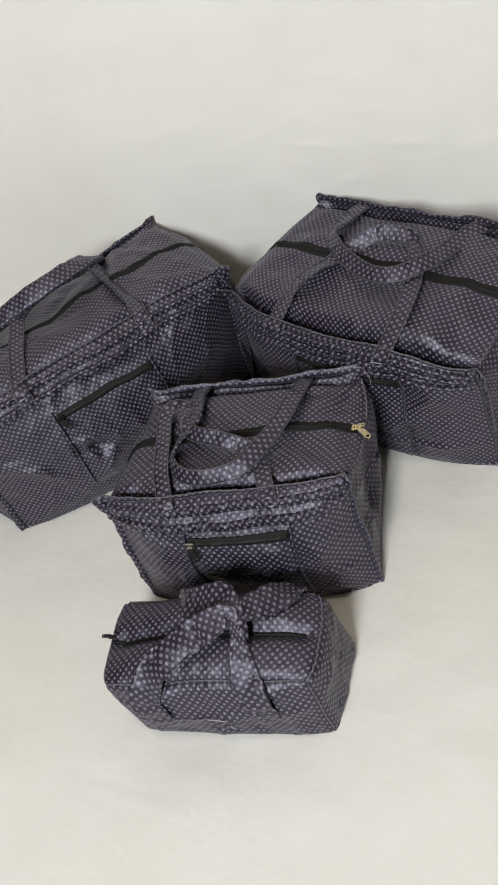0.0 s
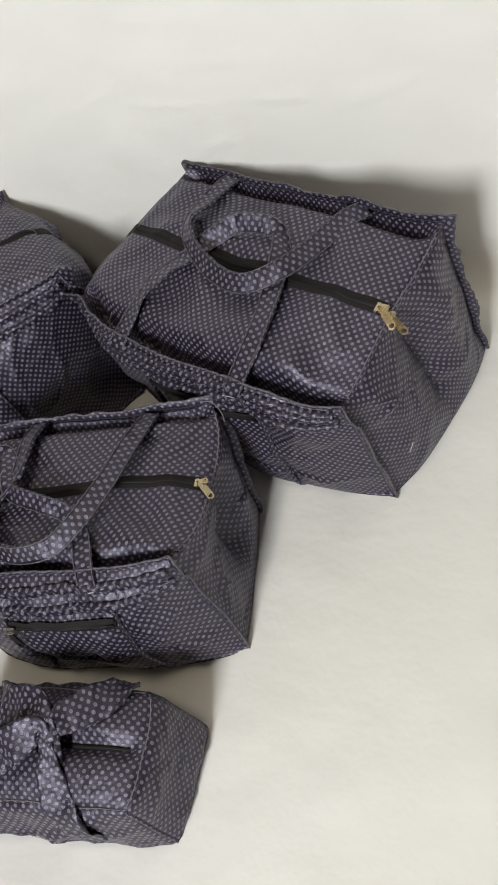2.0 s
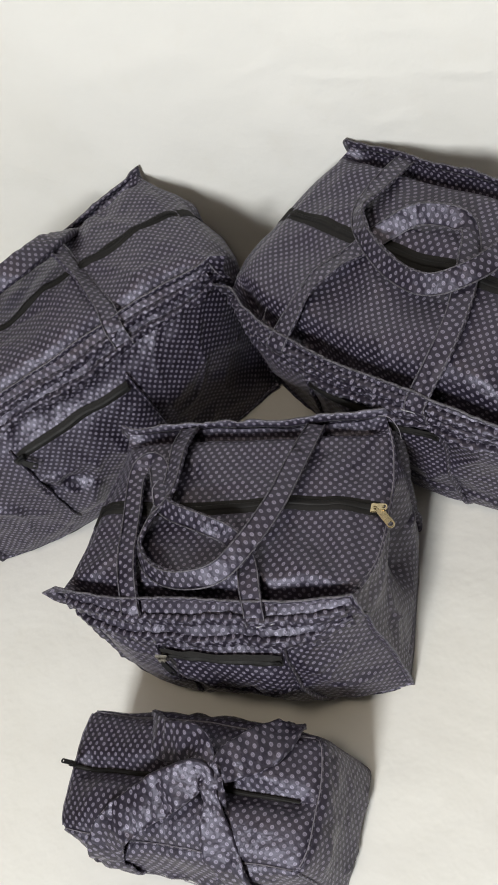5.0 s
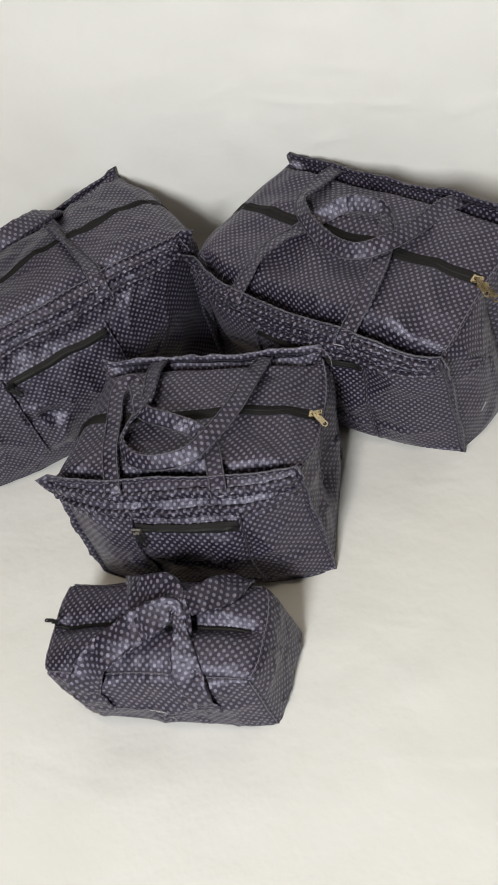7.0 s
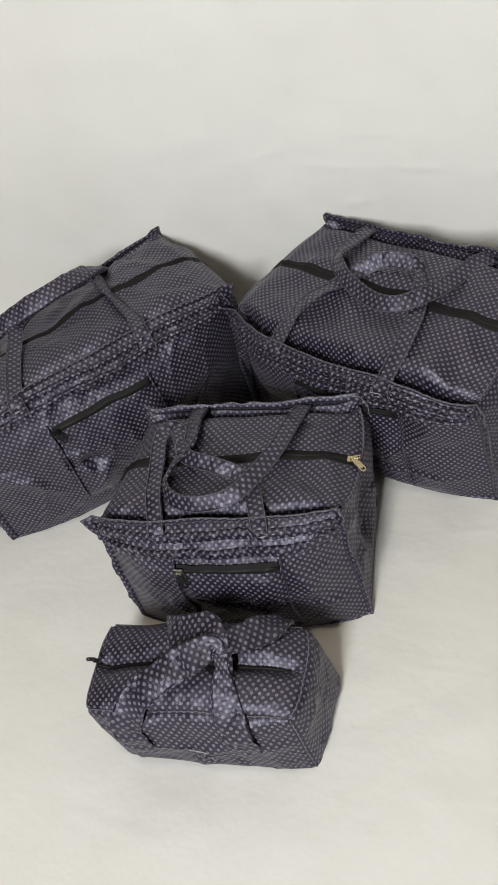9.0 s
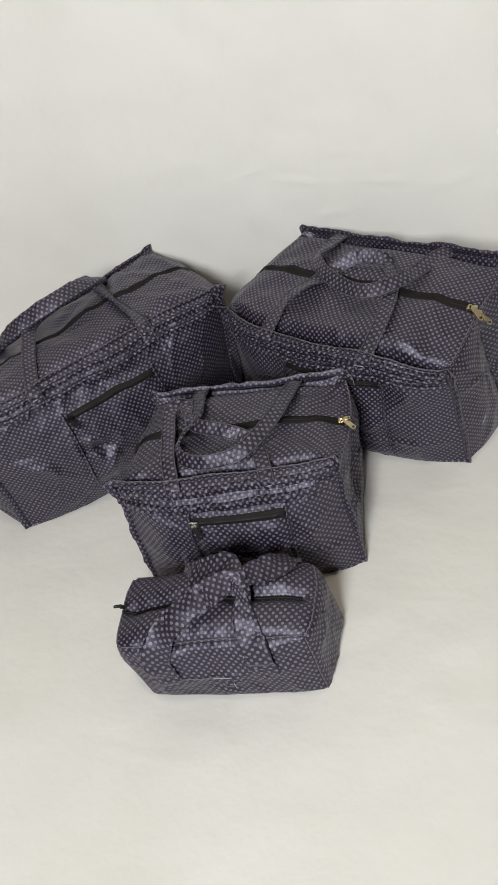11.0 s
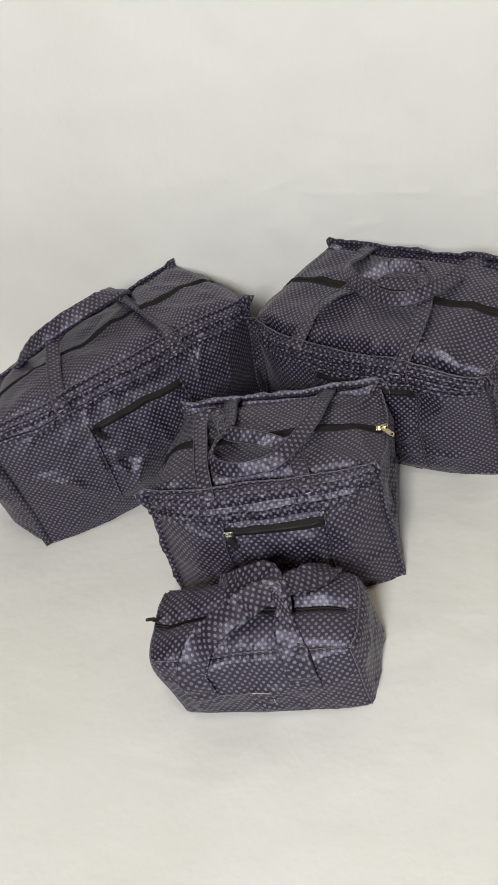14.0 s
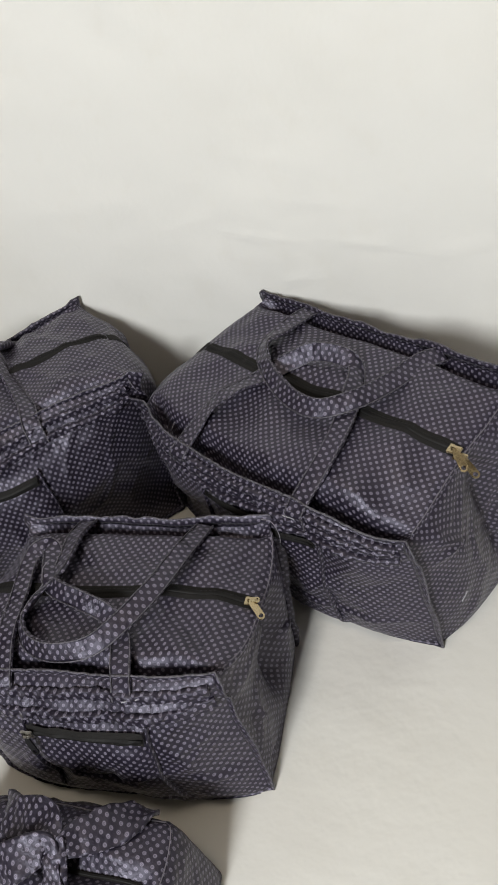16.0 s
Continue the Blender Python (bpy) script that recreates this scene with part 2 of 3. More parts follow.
def sheet_point(x, s):
    """s runs along the cloth: minus over the floor, plus up the wall."""
    h = sheet_relief(x, s)
    bend = BEND * (1.0 + 0.35 * noise.noise((x * 3.0, 5.0, 2.0)))
    arc = bend * math.pi / 2
    if s <= -arc / 2:
        return (x, WALL_Y - bend + s + arc / 2, max(0.0, h * 0.6))
    if s >= arc / 2:
        return (x, WALL_Y - h, bend + s - arc / 2)
    a = (s + arc / 2) / bend
    return (x, WALL_Y - bend + (bend - h) * math.sin(a), bend - (bend - h) * math.cos(a))


def build_sheet():
    def spaced(a, b, c, d):
        """Steps of 20 mm outside, 4.5 mm between b and c."""
        out = [a + (b - a) * k / round((b - a) / 0.02) for k in range(round((b - a) / 0.02))]
        out += [b + (c - b) * k / round((c - b) / 0.0045) for k in range(round((c - b) / 0.0045))]
        return out + [c + (d - c) * k / round((d - c) / 0.02) for k in range(round((d - c) / 0.02) + 1)]
    xs, ss = spaced(SX0, -0.55, 0.6, SX1), spaced(SY0 - WALL_Y, -1.0, 0.62, SZ1)
    nu, nv = len(xs) - 1, len(ss) - 1
    verts = [sheet_point(x, s) for s in ss for x in xs]
    ob = mesh_object("white_sheet", verts, grid_faces(nu, nv), SHEET)
    return tagged(ob, "creased white cotton sheet covering floor and wall", "sheet", kind="structure")


build_sheet()

# ---- bags ----


class Bag:
    """A soft box. corners: FBL FBR FTL FTR BBL BBR BTL BTR (front or back, bottom or top, left or right)."""

    def __init__(self, label, corners, bulge, seed, warp=0.006):
        self.c = {k: Vector(v) for k, v in corners.items()}
        self.bulge, self.seed, self.warp = bulge, seed, warp
        lo = sum((self.c[k] for k in ("FBL", "FBR", "BBL", "BBR")), Vector()) / 4
        self.base = Vector((lo.x, lo.y, 0.0))
        self.ob = new("travel_bag")
        self.ob.location = self.base
        tagged(self.ob, label, "bag", "set of matching dotted travel bags")
        self.quads = {
            "front": ("FBL", "FBR", "FTL", "FTR"), "back": ("BBR", "BBL", "BTR", "BTL"), "top": ("FTL", "FTR", "BTL", "BTR"),
            "left": ("BBL", "FBL", "BTL", "FTL"), "right": ("FBR", "BBR", "FTR", "BTR"), "bottom": ("BBL", "BBR", "FBL", "FBR"),
        }
        self.folds = {}
        rng = random.Random(int(seed * 17))
        for k in self.quads:
            w = self.bulge.get("folds", 1.0)
            rows = []
            for _ in range(0 if k == "bottom" else 22 if k == "front" else 14):
                u, v = rng.random(), rng.random()
                a = rng.gauss(0.9 if k in ("front", "back") else 0.5, 0.7) * rng.choice((-1, 1))
                l = rng.uniform(0.12, 0.34)
                rows.append((u, v, u + l * math.cos(a), v + l * math.sin(a), rng.uniform(0.013, 0.04), w * (0.4 if k == "top" else 1.35) * rng.choice((-1, 1, 1)) * rng.uniform(0.0025, 0.0055)))
            self.folds[k] = rows
        self.normals = {}
        for k, (a, b, c, d) in self.quads.items():
            a, b, c, d = (self.c[q] for q in (a, b, c, d))
            self.normals[k] = ((b + d - a - c).cross(c + d - a - b)).normalized()

    def field(self, p):
        q = p * 9.0 + Vector((self.seed * 7.1, self.seed * 3.3, 0))
        d = Vector((noise.noise(q), noise.noise(q + Vector((31, 0, 0))), noise.noise(q + Vector((0, 47, 0)))))
        q2 = p * 30.0 + Vector((self.seed * 5.1, 0, 11))
        d2 = Vector((noise.noise(q2), noise.noise(q2 + Vector((31, 0, 0))), noise.noise(q2 + Vector((0, 47, 0)))))
        low = min(1.0, max(0.15, p.z / 0.05))
        return (d * self.warp + d2 * self.warp * 0.35) * low

    def flat(self, face, u, v):
        a, b, c, d = (self.c[q] for q in self.quads[face])
        return a * (1 - u) * (1 - v) + b * u * (1 - v) + c * (1 - u) * v + d * u * v

    def at(self, face, u, v, off=0.0):
        uu, vv = min(max(u, 0.0), 1.0), min(max(v, 0.0), 1.0)
        p = self.flat(face, u, v)
        rise = 1 - abs(2 * vv - 1) ** 2.8
        if face not in ("top", "bottom") and vv < 0.5:
            foot = self.bulge.get("foot", 0.3)
            rise = foot + (1 - foot) * rise
        if face == "front" and vv > 0.5:
            rise = max(rise, 0.0)
            rise = rise + (1 - rise) * self.bulge.get("brow", 0.0)
        e = (1 - abs(2 * uu - 1) ** 3.2) * rise
        amount = self.bulge[face]
        n = self.normals[face]
        k = p * 24.0 + Vector((self.seed * 2.0, 3.0, self.seed))
        soft = 1.0 - abs(noise.noise(k * 0.55)) * 2.2
        crease = noise.noise((k.x * 0.9 + k.z * 0.7, k.y * 0.9 - k.z * 0.4, 1.7 * self.seed))
        ridge = 1.0 - min(1.0, abs(crease) * 5.0)
        edge = min(1.0, 7.0 * min(uu, 1 - uu, vv, 1 - vv))
        fold = 1.0 - min(1.0, abs(noise.noise((k.x * 0.35 + k.y * 0.5, k.z * 0.5 - k.y * 0.2, 4.4 * self.seed))) * 6.0)
        wr = (1.3 if face == "front" else 1.0) * edge * (0.0045 * soft + 0.0030 * ridge * noise.noise(k * 0.4) + 0.0028 * fold) * self.bulge.get("wrinkle", 1.0)
        for ua, va, ub, vb, fw, fa in self.folds[face]:
            du, dv = ub - ua, vb - va
            s = ((uu - ua) * du + (vv - va) * dv) / (du * du + dv * dv)
            if 0.0 < s < 1.0:
                off_line = ((uu - ua) * dv - (vv - va) * du) / math.hypot(du, dv) + 0.02 * math.sin(5.0 * s + 9.0 * ua)
                if abs(off_line) < 2.6 * fw:
                    x = off_line / fw
                    wr += edge * fa * math.sin(math.pi * s) * math.exp(-x * x) * (1.0 - 0.8 * x)
        if face == "front":
            wr *= 1.0 - 0.75 * math.exp(-((uu - 0.52) / 0.32) ** 4 - ((vv - 0.72) / 0.17) ** 4)
        shape = self.bulge.get(face + "_shape")
        extra = shape(uu, vv) if shape else 0.0
        p = p + n * (amount * e + wr + off + extra) + self.field(p)
        if face == "top" and self.bulge.get("brow"):
            p = p + self.normals["front"] * (self.bulge["front"] * self.bulge["brow"] * (1 - abs(2 * uu - 1) ** 3.2) * (1 - vv) ** 2)
        p = p + self.rounded(face, uu, vv)
        for corner, drop, reach in self.bulge.get("drops", ()):
            p.z -= drop * math.exp(-((p - self.c[corner]).length / reach) ** 2)
        p.z = max(p.z, 0.003)
        return p

    def rounded(self, face, u, v):
        """Soft edges: round (all upper edges), roll_left and roll_right (the gusset's turn from top to side), bow_ (an edge that swells outwards), sag_ (an edge that sinks between its ends)."""
        move = Vector()
        if face in ("top", "left", "right"):
            up = self.normals["top"]
            for side in ("left", "right"):
                if face == "top":
                    along, edge = v, (u if side == "right" else 1 - u)
                elif face == side:
                    along, edge = u, v
                else:
                    continue
                n = self.normals[side]
                move += n * (self.bulge.get("bow_" + side, 0.0) * (1 - abs(2 * along - 1) ** 3) * edge ** 3)
                move -= Vector((0, 0, 1)) * (self.bulge.get("sag_" + side, 0.0) * (1 - abs(2 * along - 1) ** 2.2) * edge ** 4)
                r = self.bulge.get("roll_" + side, 0.0) * min(1.0, min(along, 1 - along) / 0.12)
                if r > 0.001:
                    d = (1 - edge) * self.size(face)[0 if face == "top" else 1]
                    if d < r:
                        k = r / math.hypot(r, r - d)
                        a, b = r * (k - 1), (r - d) * (k - 1)
                        move += (up * a + n * b) if face == "top" else (n * a + up * b)
        r = self.bulge.get("round", 0.0)
        if r:
            w, h = self.size(face)
            near = {}
            if face == "top":
                near = {"top": 0.0, "left": u * w, "right": (1 - u) * w, "front": v * h, "back": (1 - v) * h}
            elif face == "bottom":
                near = {"left": u * w, "right": (1 - u) * w, "back": v * h, "front": (1 - v) * h}
            elif face in ("front", "back"):
                a, b = ("left", "right") if face == "front" else ("right", "left")
                near = {face: 0.0, a: u * w, b: (1 - u) * w, "top": (1 - v) * h}
            else:
                a, b = ("back", "front") if face == "left" else ("front", "back")
                near = {face: 0.0, a: u * w, b: (1 - u) * w, "top": (1 - v) * h}
            q = {k: r - d for k, d in near.items() if d < r}
            length = math.sqrt(sum(x * x for x in q.values()))
            if length > r:
                for k, x in q.items():
                    move += self.normals[k] * (x * (r / length - 1))
        return move

    def size(self, face):
        a, b, c, d = (self.c[q] for q in self.quads[face])
        return ((b - a).length + (d - c).length) / 2, ((c - a).length + (d - b).length) / 2

    def patch(self, name, face, u0, u1, v0, v1, nu, nv, material, off=0.0, tuck=0.0, puff=0.0, label="", parent=None, turn=0.0):
        """A piece of cloth on one face of the bag; tuck: how far its rim sinks, puff: how far its middle swells."""
        w, h = self.size(face)
        verts, uvs = [], []
        rc, rs = math.cos(turn), math.sin(turn)
        ku, kv = random.random() * 0.01, random.random() * 0.01
        for j in range(nv + 1):
            for i in range(nu + 1):
                a, b = i / nu, j / nv
                u, v = u0 + (u1 - u0) * a, v0 + (v1 - v0) * b
                rim = min(1.0, 9 * min(a, 1 - a, b, 1 - b)) if tuck else 1.0
                o = off - tuck * (1 - rim) + puff * (1 - (2 * a - 1) ** 4) * (1 - (2 * b - 1) ** 4)
                verts.append(self.at(face, u, v, o))
        xs, ys = [u0 * w], [v0 * h]
        for i in range(nu):
            xs.append(xs[-1] + sum((verts[j * (nu + 1) + i + 1] - verts[j * (nu + 1) + i]).length for j in range(nv + 1)) / (nv + 1))
        for j in range(nv):
            ys.append(ys[-1] + sum((verts[(j + 1) * (nu + 1) + i] - verts[j * (nu + 1) + i]).length for i in range(nu + 1)) / (nu + 1))
        for y in ys:
            for x in xs:
                uvs.append((x * rc - y * rs + ku, x * rs + y * rc + kv))
        return mesh_object(name, verts, grid_faces(nu, nv), material, uvs, parent or self.ob, label, origin=self.base)

    def loop(self, face):
        """The rim of the front or back panel, with the way outwards at each point."""
        w, h = self.size(face)
        n = self.normals[face]
        out = []
        sides = (((0, 0), (1, 0)), ((1, 0), (1, 1)), ((1, 1), (0, 1)), ((0, 1), (0, 0)))
        mid = self.flat(face, 0.5, 0.5)
        for k, ((ua, va), (ub, vb)) in enumerate(sides):
            steps = max(8, int((w if k % 2 == 0 else h) / 0.006))
            a, b = self.flat(face, ua, va), self.flat(face, ub, vb)
            way = (b - a).normalized().cross(n)
            if way.dot((a + b) / 2 - mid) < 0:
                way = -way
            for i in range(steps):
                s = i / steps
                out.append((ua + (ub - ua) * s, va + (vb - va) * s, way, s, k))
        return out

    def seam(self, face, height=0.010, thick=0.0024, lean=0.35, crest=0.6, flank=1.0, label=""):
        """The stitched seam allowance that stands up all round a panel."""
        pts = self.loop(face)
        n = self.normals[face]
        count = len(pts)
        ways = [p[2] for p in pts]
        verts, uvs, faces = [], [], []
        ring = 6
        run = 0.0
        prev = None
        for i, (u, v, _, s, k) in enumerate(pts):
            acc = Vector()
            for o in range(-2, 3):
                acc += ways[(i + o) % count] * (3 - abs(o))
            spread = acc.length / 9.0
            way = acc.normalized()
            corner = 1.0 + (1.3 if v > 0.5 else 0.1) * max(0.0, (1.0 - spread) * 3.3) ** 2
            p = self.at(face, u, v)
            if prev is not None:
                run += (p - prev).length
            prev = p.copy()
            wave = noise.noise((run * 70.0, self.seed * 3.7, 0.0)) + 0.5 * noise.noise((run * 160.0, self.seed * 1.7, 6.0))
            wave2 = noise.noise((run * 16.0, self.seed * 9.1, 4.0))
            hh = height * corner * (1.0 + 0.7 * wave2 + 0.3 * wave)
            if k in (1, 3):
                hh *= flank * min(1.0, 0.6 + 2.0 * v)
            if k == 0:
                hh *= 0.5
            elif k == 2:
                hh *= crest
            tip = (way + n * ((lean if k != 2 else lean * 0.4) + 0.24 * wave)).normalized()
            side = (n - tip * n.dot(tip)).normalized()
            if side.length < 0.5:
                side = n
            root = p - tip * 0.004
            for f, t in ((0, 0.9), (0.55, 0.8), (0.92, 1.15), (1.0, 0.0), (0.92, -1.15), (0.3, -0.9)):
                q = root + tip * (hh + 0.004) * f + side * (t * thick / 2)
                q.z = max(q.z, 0.002)
                verts.append(q)
                uvs.append((run, (f * (hh + 0.004) if t >= 0 else 0.05 - f * (hh + 0.004)) + 0.002 * wave2))
            if i:
                for r in range(ring):
                    a, b = (i - 1) * ring + r, (i - 1) * ring + (r + 1) % ring
                    faces.append((a, b, b + ring, a + ring))
        last = (count - 1) * ring
        for r in range(ring):
            a, b = last + r, last + (r + 1) % ring
            faces.append((a, b, (r + 1) % ring, r))
        ob = mesh_object("seam_binding", verts, faces, FABRIC, uvs, self.ob, label, origin=self.base)
        ob.data.materials.append(FRAY)
        for k, poly in enumerate(ob.data.polygons):
            poly.material_index = 1 if k % ring in (2, 3) else 0
        return ob

    def edge_seam(self, face, u0, v0, u1, v1, wide=0.0035, thick=0.0035):
        """A sewn edge between two panels, with its row of thread."""
        rows = [(self.at(face, u0 + (u1 - u0) * k / 14, v0 + (v1 - v0) * k / 14, 0.0004), self.normals[face]) for k in range(15)]
        ob = ribbon("edge_seam", rows, wide, thick, FABRIC, self.ob, self.base, 60, self.seed + 2.5, "", 0.0008)
        lifted = [(p + n * (thick * 0.5), n) for p, n in rows]
        ribbon("stitching", lifted, 0.0009, 0.0008, DULL_THREAD, ob, self.base, 60, self.seed, "", 0.0003)
        return ob


def spline(points, count):
    """Points spaced along a Catmull-Rom curve through tuples of vectors."""
    out = []
    last = len(points) - 1
    for i in range(count + 1):
        x = i / count * last
        k = min(int(x), last - 1)
        t = x - k
        a, b, c, d = (points[max(0, min(last, k + o))] for o in (-1, 0, 1, 2))
        out.append(tuple(0.5 * (2 * q + (r - p) * t + (2 * p - 5 * q + 4 * r - s) * t * t + (3 * q - p - 3 * r + s) * t ** 3) for p, q, r, s in zip(a, b, c, d)))
    return out


def ribbon(name, rows, width, thick, material, parent, base, count=70, seed=1.0, label="", wrinkle=0.0012, squeeze=None, sewn=True, freq=90.0):
    """A padded strap along rows of (place, way that its face looks)."""
    path = spline([(Vector(p), Vector(n)) for p, n in rows], count)
    prof = []
    for k in range(14):
        a = 2 * math.pi * k / 14
        cx, cy = math.cos(a), math.sin(a)
        prof.append((math.copysign(abs(cx) ** 0.55, cx) / 2, math.copysign(abs(cy) ** 0.7, cy) / 2))
    girth = [0.0]
    for k in range(1, 14):
        girth.append(girth[-1] + math.hypot((prof[k][0] - prof[k - 1][0]) * width, (prof[k][1] - prof[k - 1][1]) * thick))
    verts, uvs, faces = [], [], []
    run = 0.0
    for i, (p, n) in enumerate(path):
        q0, q1 = path[max(0, i - 1)][0], path[min(count, i + 1)][0]
        t = (q1 - q0).normalized()
        side = t.cross(n).normalized()
        up = side.cross(t).normalized()
        if i:
            run += (p - path[i - 1][0]).length
        w = width * (1 + 0.08 * noise.noise((run * 30, seed, 0)))
        if squeeze:
            w *= squeeze(i / count)
        for k, (a, b) in enumerate(prof):
            bump = wrinkle * noise.noise((run * freq + 3 * seed, a * 3, b * 2 + seed))
            edge = 1.0 + 0.5 * max(0.0, abs(a) - 0.36) * 6 - 0.25 * (abs(a) < 0.2)
            v = p + side * (a * w) + up * (b * thick * edge + bump)
            v.z = max(v.z, 0.002)
            verts.append(v)
            uvs.append((run, girth[k] * 0.8))
        if i:
            for k in range(14):
                a, b = (i - 1) * 14 + k, (i - 1) * 14 + (k + 1) % 14
                faces.append((a, a + 14, b + 14, b))
    faces.append(tuple(range(14)))
    faces.append(tuple(count * 14 + k for k in range(13, -1, -1)))
    ob = mesh_object(name, verts, faces, material, uvs, parent, label, origin=base)
    if sewn and name.endswith("handle"):
        for sign in (-1, 1):
            line = []
            for i in range(0, count + 1, 2):
                p, n = path[i]
                t = (path[min(count, i + 1)][0] - path[max(0, i - 1)][0]).normalized()
                side = t.cross(n).normalized()
                up = side.cross(t).normalized()
                w = width * (squeeze(i / count) if squeeze else 1.0)
                line.append((p + side * (sign * 0.46 * w) + up * (thick * 0.62), n))
            ribbon("stitching", line, 0.0012, 0.0012, FRAY, ob, base, count, seed + sign, "", 0.0005)
    return ob


def zipper(bag, face, u0, u1, v, tape=0.019, coil=0.005, off=0.0012, n=90):
    """Tape and coil along a face of the bag at the height v."""
    h = bag.size(face)[1]
    half = tape / 2 / h
    bag.patch("zipper_tape", face, u0, u1, v - half, v + half, n, 6, TAPE, off, 0.0012, 0.0, "black woven zipper tape")
    ch = coil / 2 / h
    verts, faces, uvs = [], [], []
    w = bag.size(face)[0]
    count = int((u1 - u0) * w / 0.0022)
    for i in range(count + 1):
        u = u0 + (u1 - u0) * i / count
        lift = off + (0.0022 if i % 2 else 0.0012)
        for k, o in ((-1, 0.0004), (-0.45, lift - off), (0, (lift - off) * 0.55), (0.45, lift - off), (1, 0.0004)):
            verts.append(bag.at(face, u, v + ch * k, off + o))
            uvs.append((u * w, k * coil))
        if i:
            for k in range(4):
                a = (i - 1) * 5 + k
                faces.append((a, a + 5, a + 6, a + 1))
    mesh_object("zipper_coil", verts, faces, COIL, uvs, bag.ob, "", origin=bag.base)


def pull_tab_bm(length, width, thick, hole):
    """A flat tab with a rounded end and an eye."""
    bm = bmesh.new()
    outer, inner = [], []
    n = 20
    for k in range(n):
        a = 2 * math.pi * k / n
        x, y = math.cos(a), math.sin(a)
        taper = 0.82 if y < 0 else 1.0
        outer.append((x * width / 2 * taper, (length - width) / 2 * (1 if y > 0 else -1) + y * width / 2))
        inner.append((x * hole, (length - width) / 2 + y * hole))
    rings = []
    for pts, z in ((outer, thick / 2), (inner, thick / 2), (inner, -thick / 2), (outer, -thick / 2)):
        rings.append([bm.verts.new((x, y + length / 2, z)) for x, y in pts])
    for r in range(4):
        a, b = rings[r], rings[(r + 1) % 4]
        for k in range(n):
            bm.faces.new((a[k], a[(k + 1) % n], b[(k + 1) % n], b[k]))
    bmesh.ops.recalc_face_normals(bm, faces=bm.faces)
    return bm


def slider(bag, place, along, normal, material, tabs, scale=1.0, label="", tab_material=None):
    """A zip slider at a place, with its pull tabs as (way, length, width)."""
    z = Vector(normal).normalized()
    x = (Vector(along) - z * Vector(along).dot(z)).normalized()
    y = z.cross(x)
    p = Vector(place) - bag.base
    m = Matrix(((x.x, y.x, z.x, p.x), (x.y, y.y, z.y, p.y), (x.z, y.z, z.z, p.z), (0, 0, 0, 1))) @ Matrix.Diagonal((scale, scale, scale, 1))
    bm = bmesh.new()
    box_bm(bm, (-0.0065, -0.0045, -0.0012), (0.0055, 0.0045, 0.0012), None, 0.0008)
    box_bm(bm, (-0.0065, -0.0048, -0.0012), (-0.002, 0.0048, 0.0014), None, 0.0006)
    box_bm(bm, (-0.004, -0.0014, 0.0012), (0.004, 0.0014, 0.0042), None, 0.0010)
    bmesh.ops.transform(bm, matrix=m, verts=bm.verts)
    body = bm_object("slider", bm, material, bag.ob, label)
    for way, length, width in tabs:
        ty = Vector(way).normalized()
        tz = (z - ty * z.dot(ty)).normalized()
        tx = ty.cross(tz)
        o = p + z * 0.0035 * scale
        mt = Matrix(((tx.x, ty.x, tz.x, o.x), (tx.y, ty.y, tz.y, o.y), (tx.z, ty.z, tz.z, o.z), (0, 0, 0, 1)))
        bt = pull_tab_bm(length, width, 0.0016, width * 0.3)
        bmesh.ops.transform(bt, matrix=mt, verts=bt.verts)
        bm_object("pull_tab", bt, tab_material or material, body)
    return body


def stitch(bag, face, u, v, length, off, angle=0.0, parent=None, material=None):
    """A short visible row of thread."""
    w, h = bag.size(face)
    pts = []
    for k in range(7):
        s = (k / 6 - 0.5) * length
        pts.append((bag.at(face, u + s * math.cos(angle) / w, v + s * math.sin(angle) / h, off), bag.normals[face]))
    return ribbon("stitching", pts, 0.0011, 0.0009, material or THREAD, parent or bag.ob, bag.base, 12, 2.0, "pale grey thread", 0.0002)


def gathers(amount, top=0.80, seed=1.0, tucks=3):
    """The stitched band below the rim of a front panel: rolled tucks between puckered rows of stitches."""
    def shape(u, v):
        if v < top - 0.05:
            return 0.0
        step = (1.0 - top) / tucks
        x = (v - top) / step
        roll = abs(math.sin(math.pi * x)) ** 0.6 if x > 0 else 0.0
        near = math.exp(-(min(abs(x - round(x)), 1.0) / 0.28) ** 2) if x > -0.3 else 0.0
        row = round(x)
        pucker = noise.noise((u * 55.0, row * 3.7 + v * 3.0, seed)) + 0.6 * noise.noise((u * 115.0, row * 2.1 + v * 7.0, seed + 3.0))
        loose = 0.5 + 0.8 * max(0.0, noise.noise((u * 6.0, row * 1.3, seed + 8.0)))
        fade = min(1.0, (v - top + 0.05) / 0.05)
        return amount * fade * (roll * 1.3 + 0.75 * loose * pucker * (0.35 + 0.65 * near))
    return shape


def rolls(bag, face, heights, width, thick, seed=1.0, u0=0.02, u1=0.98):
    """Puckered rolls of cloth between rows of stitches below the rim."""
    for v in heights:
        rows = []
        for k in range(25):
            u = u0 + (u1 - u0) * k / 24
            rows.append((bag.at(face, u, v + 0.012 * noise.noise((u * 5.0, v * 9.0, seed)), 0.0005), bag.normals[face]))
        ribbon("rolled_tuck", rows, width, thick, FABRIC, bag.ob, bag.base, 300, seed + v, "", 0.0028, None, False, 170.0)


def foot(bag, u, rows):
    """The sewn end of a handle on the front panel, as (height, lift) from its lower end upwards."""
    return [(bag.at("front", u, v, lift), bag.normals["front"] + Vector((0, 0, 0.6 * max(0.0, v - 0.9) * 10))) for v, lift in rows]


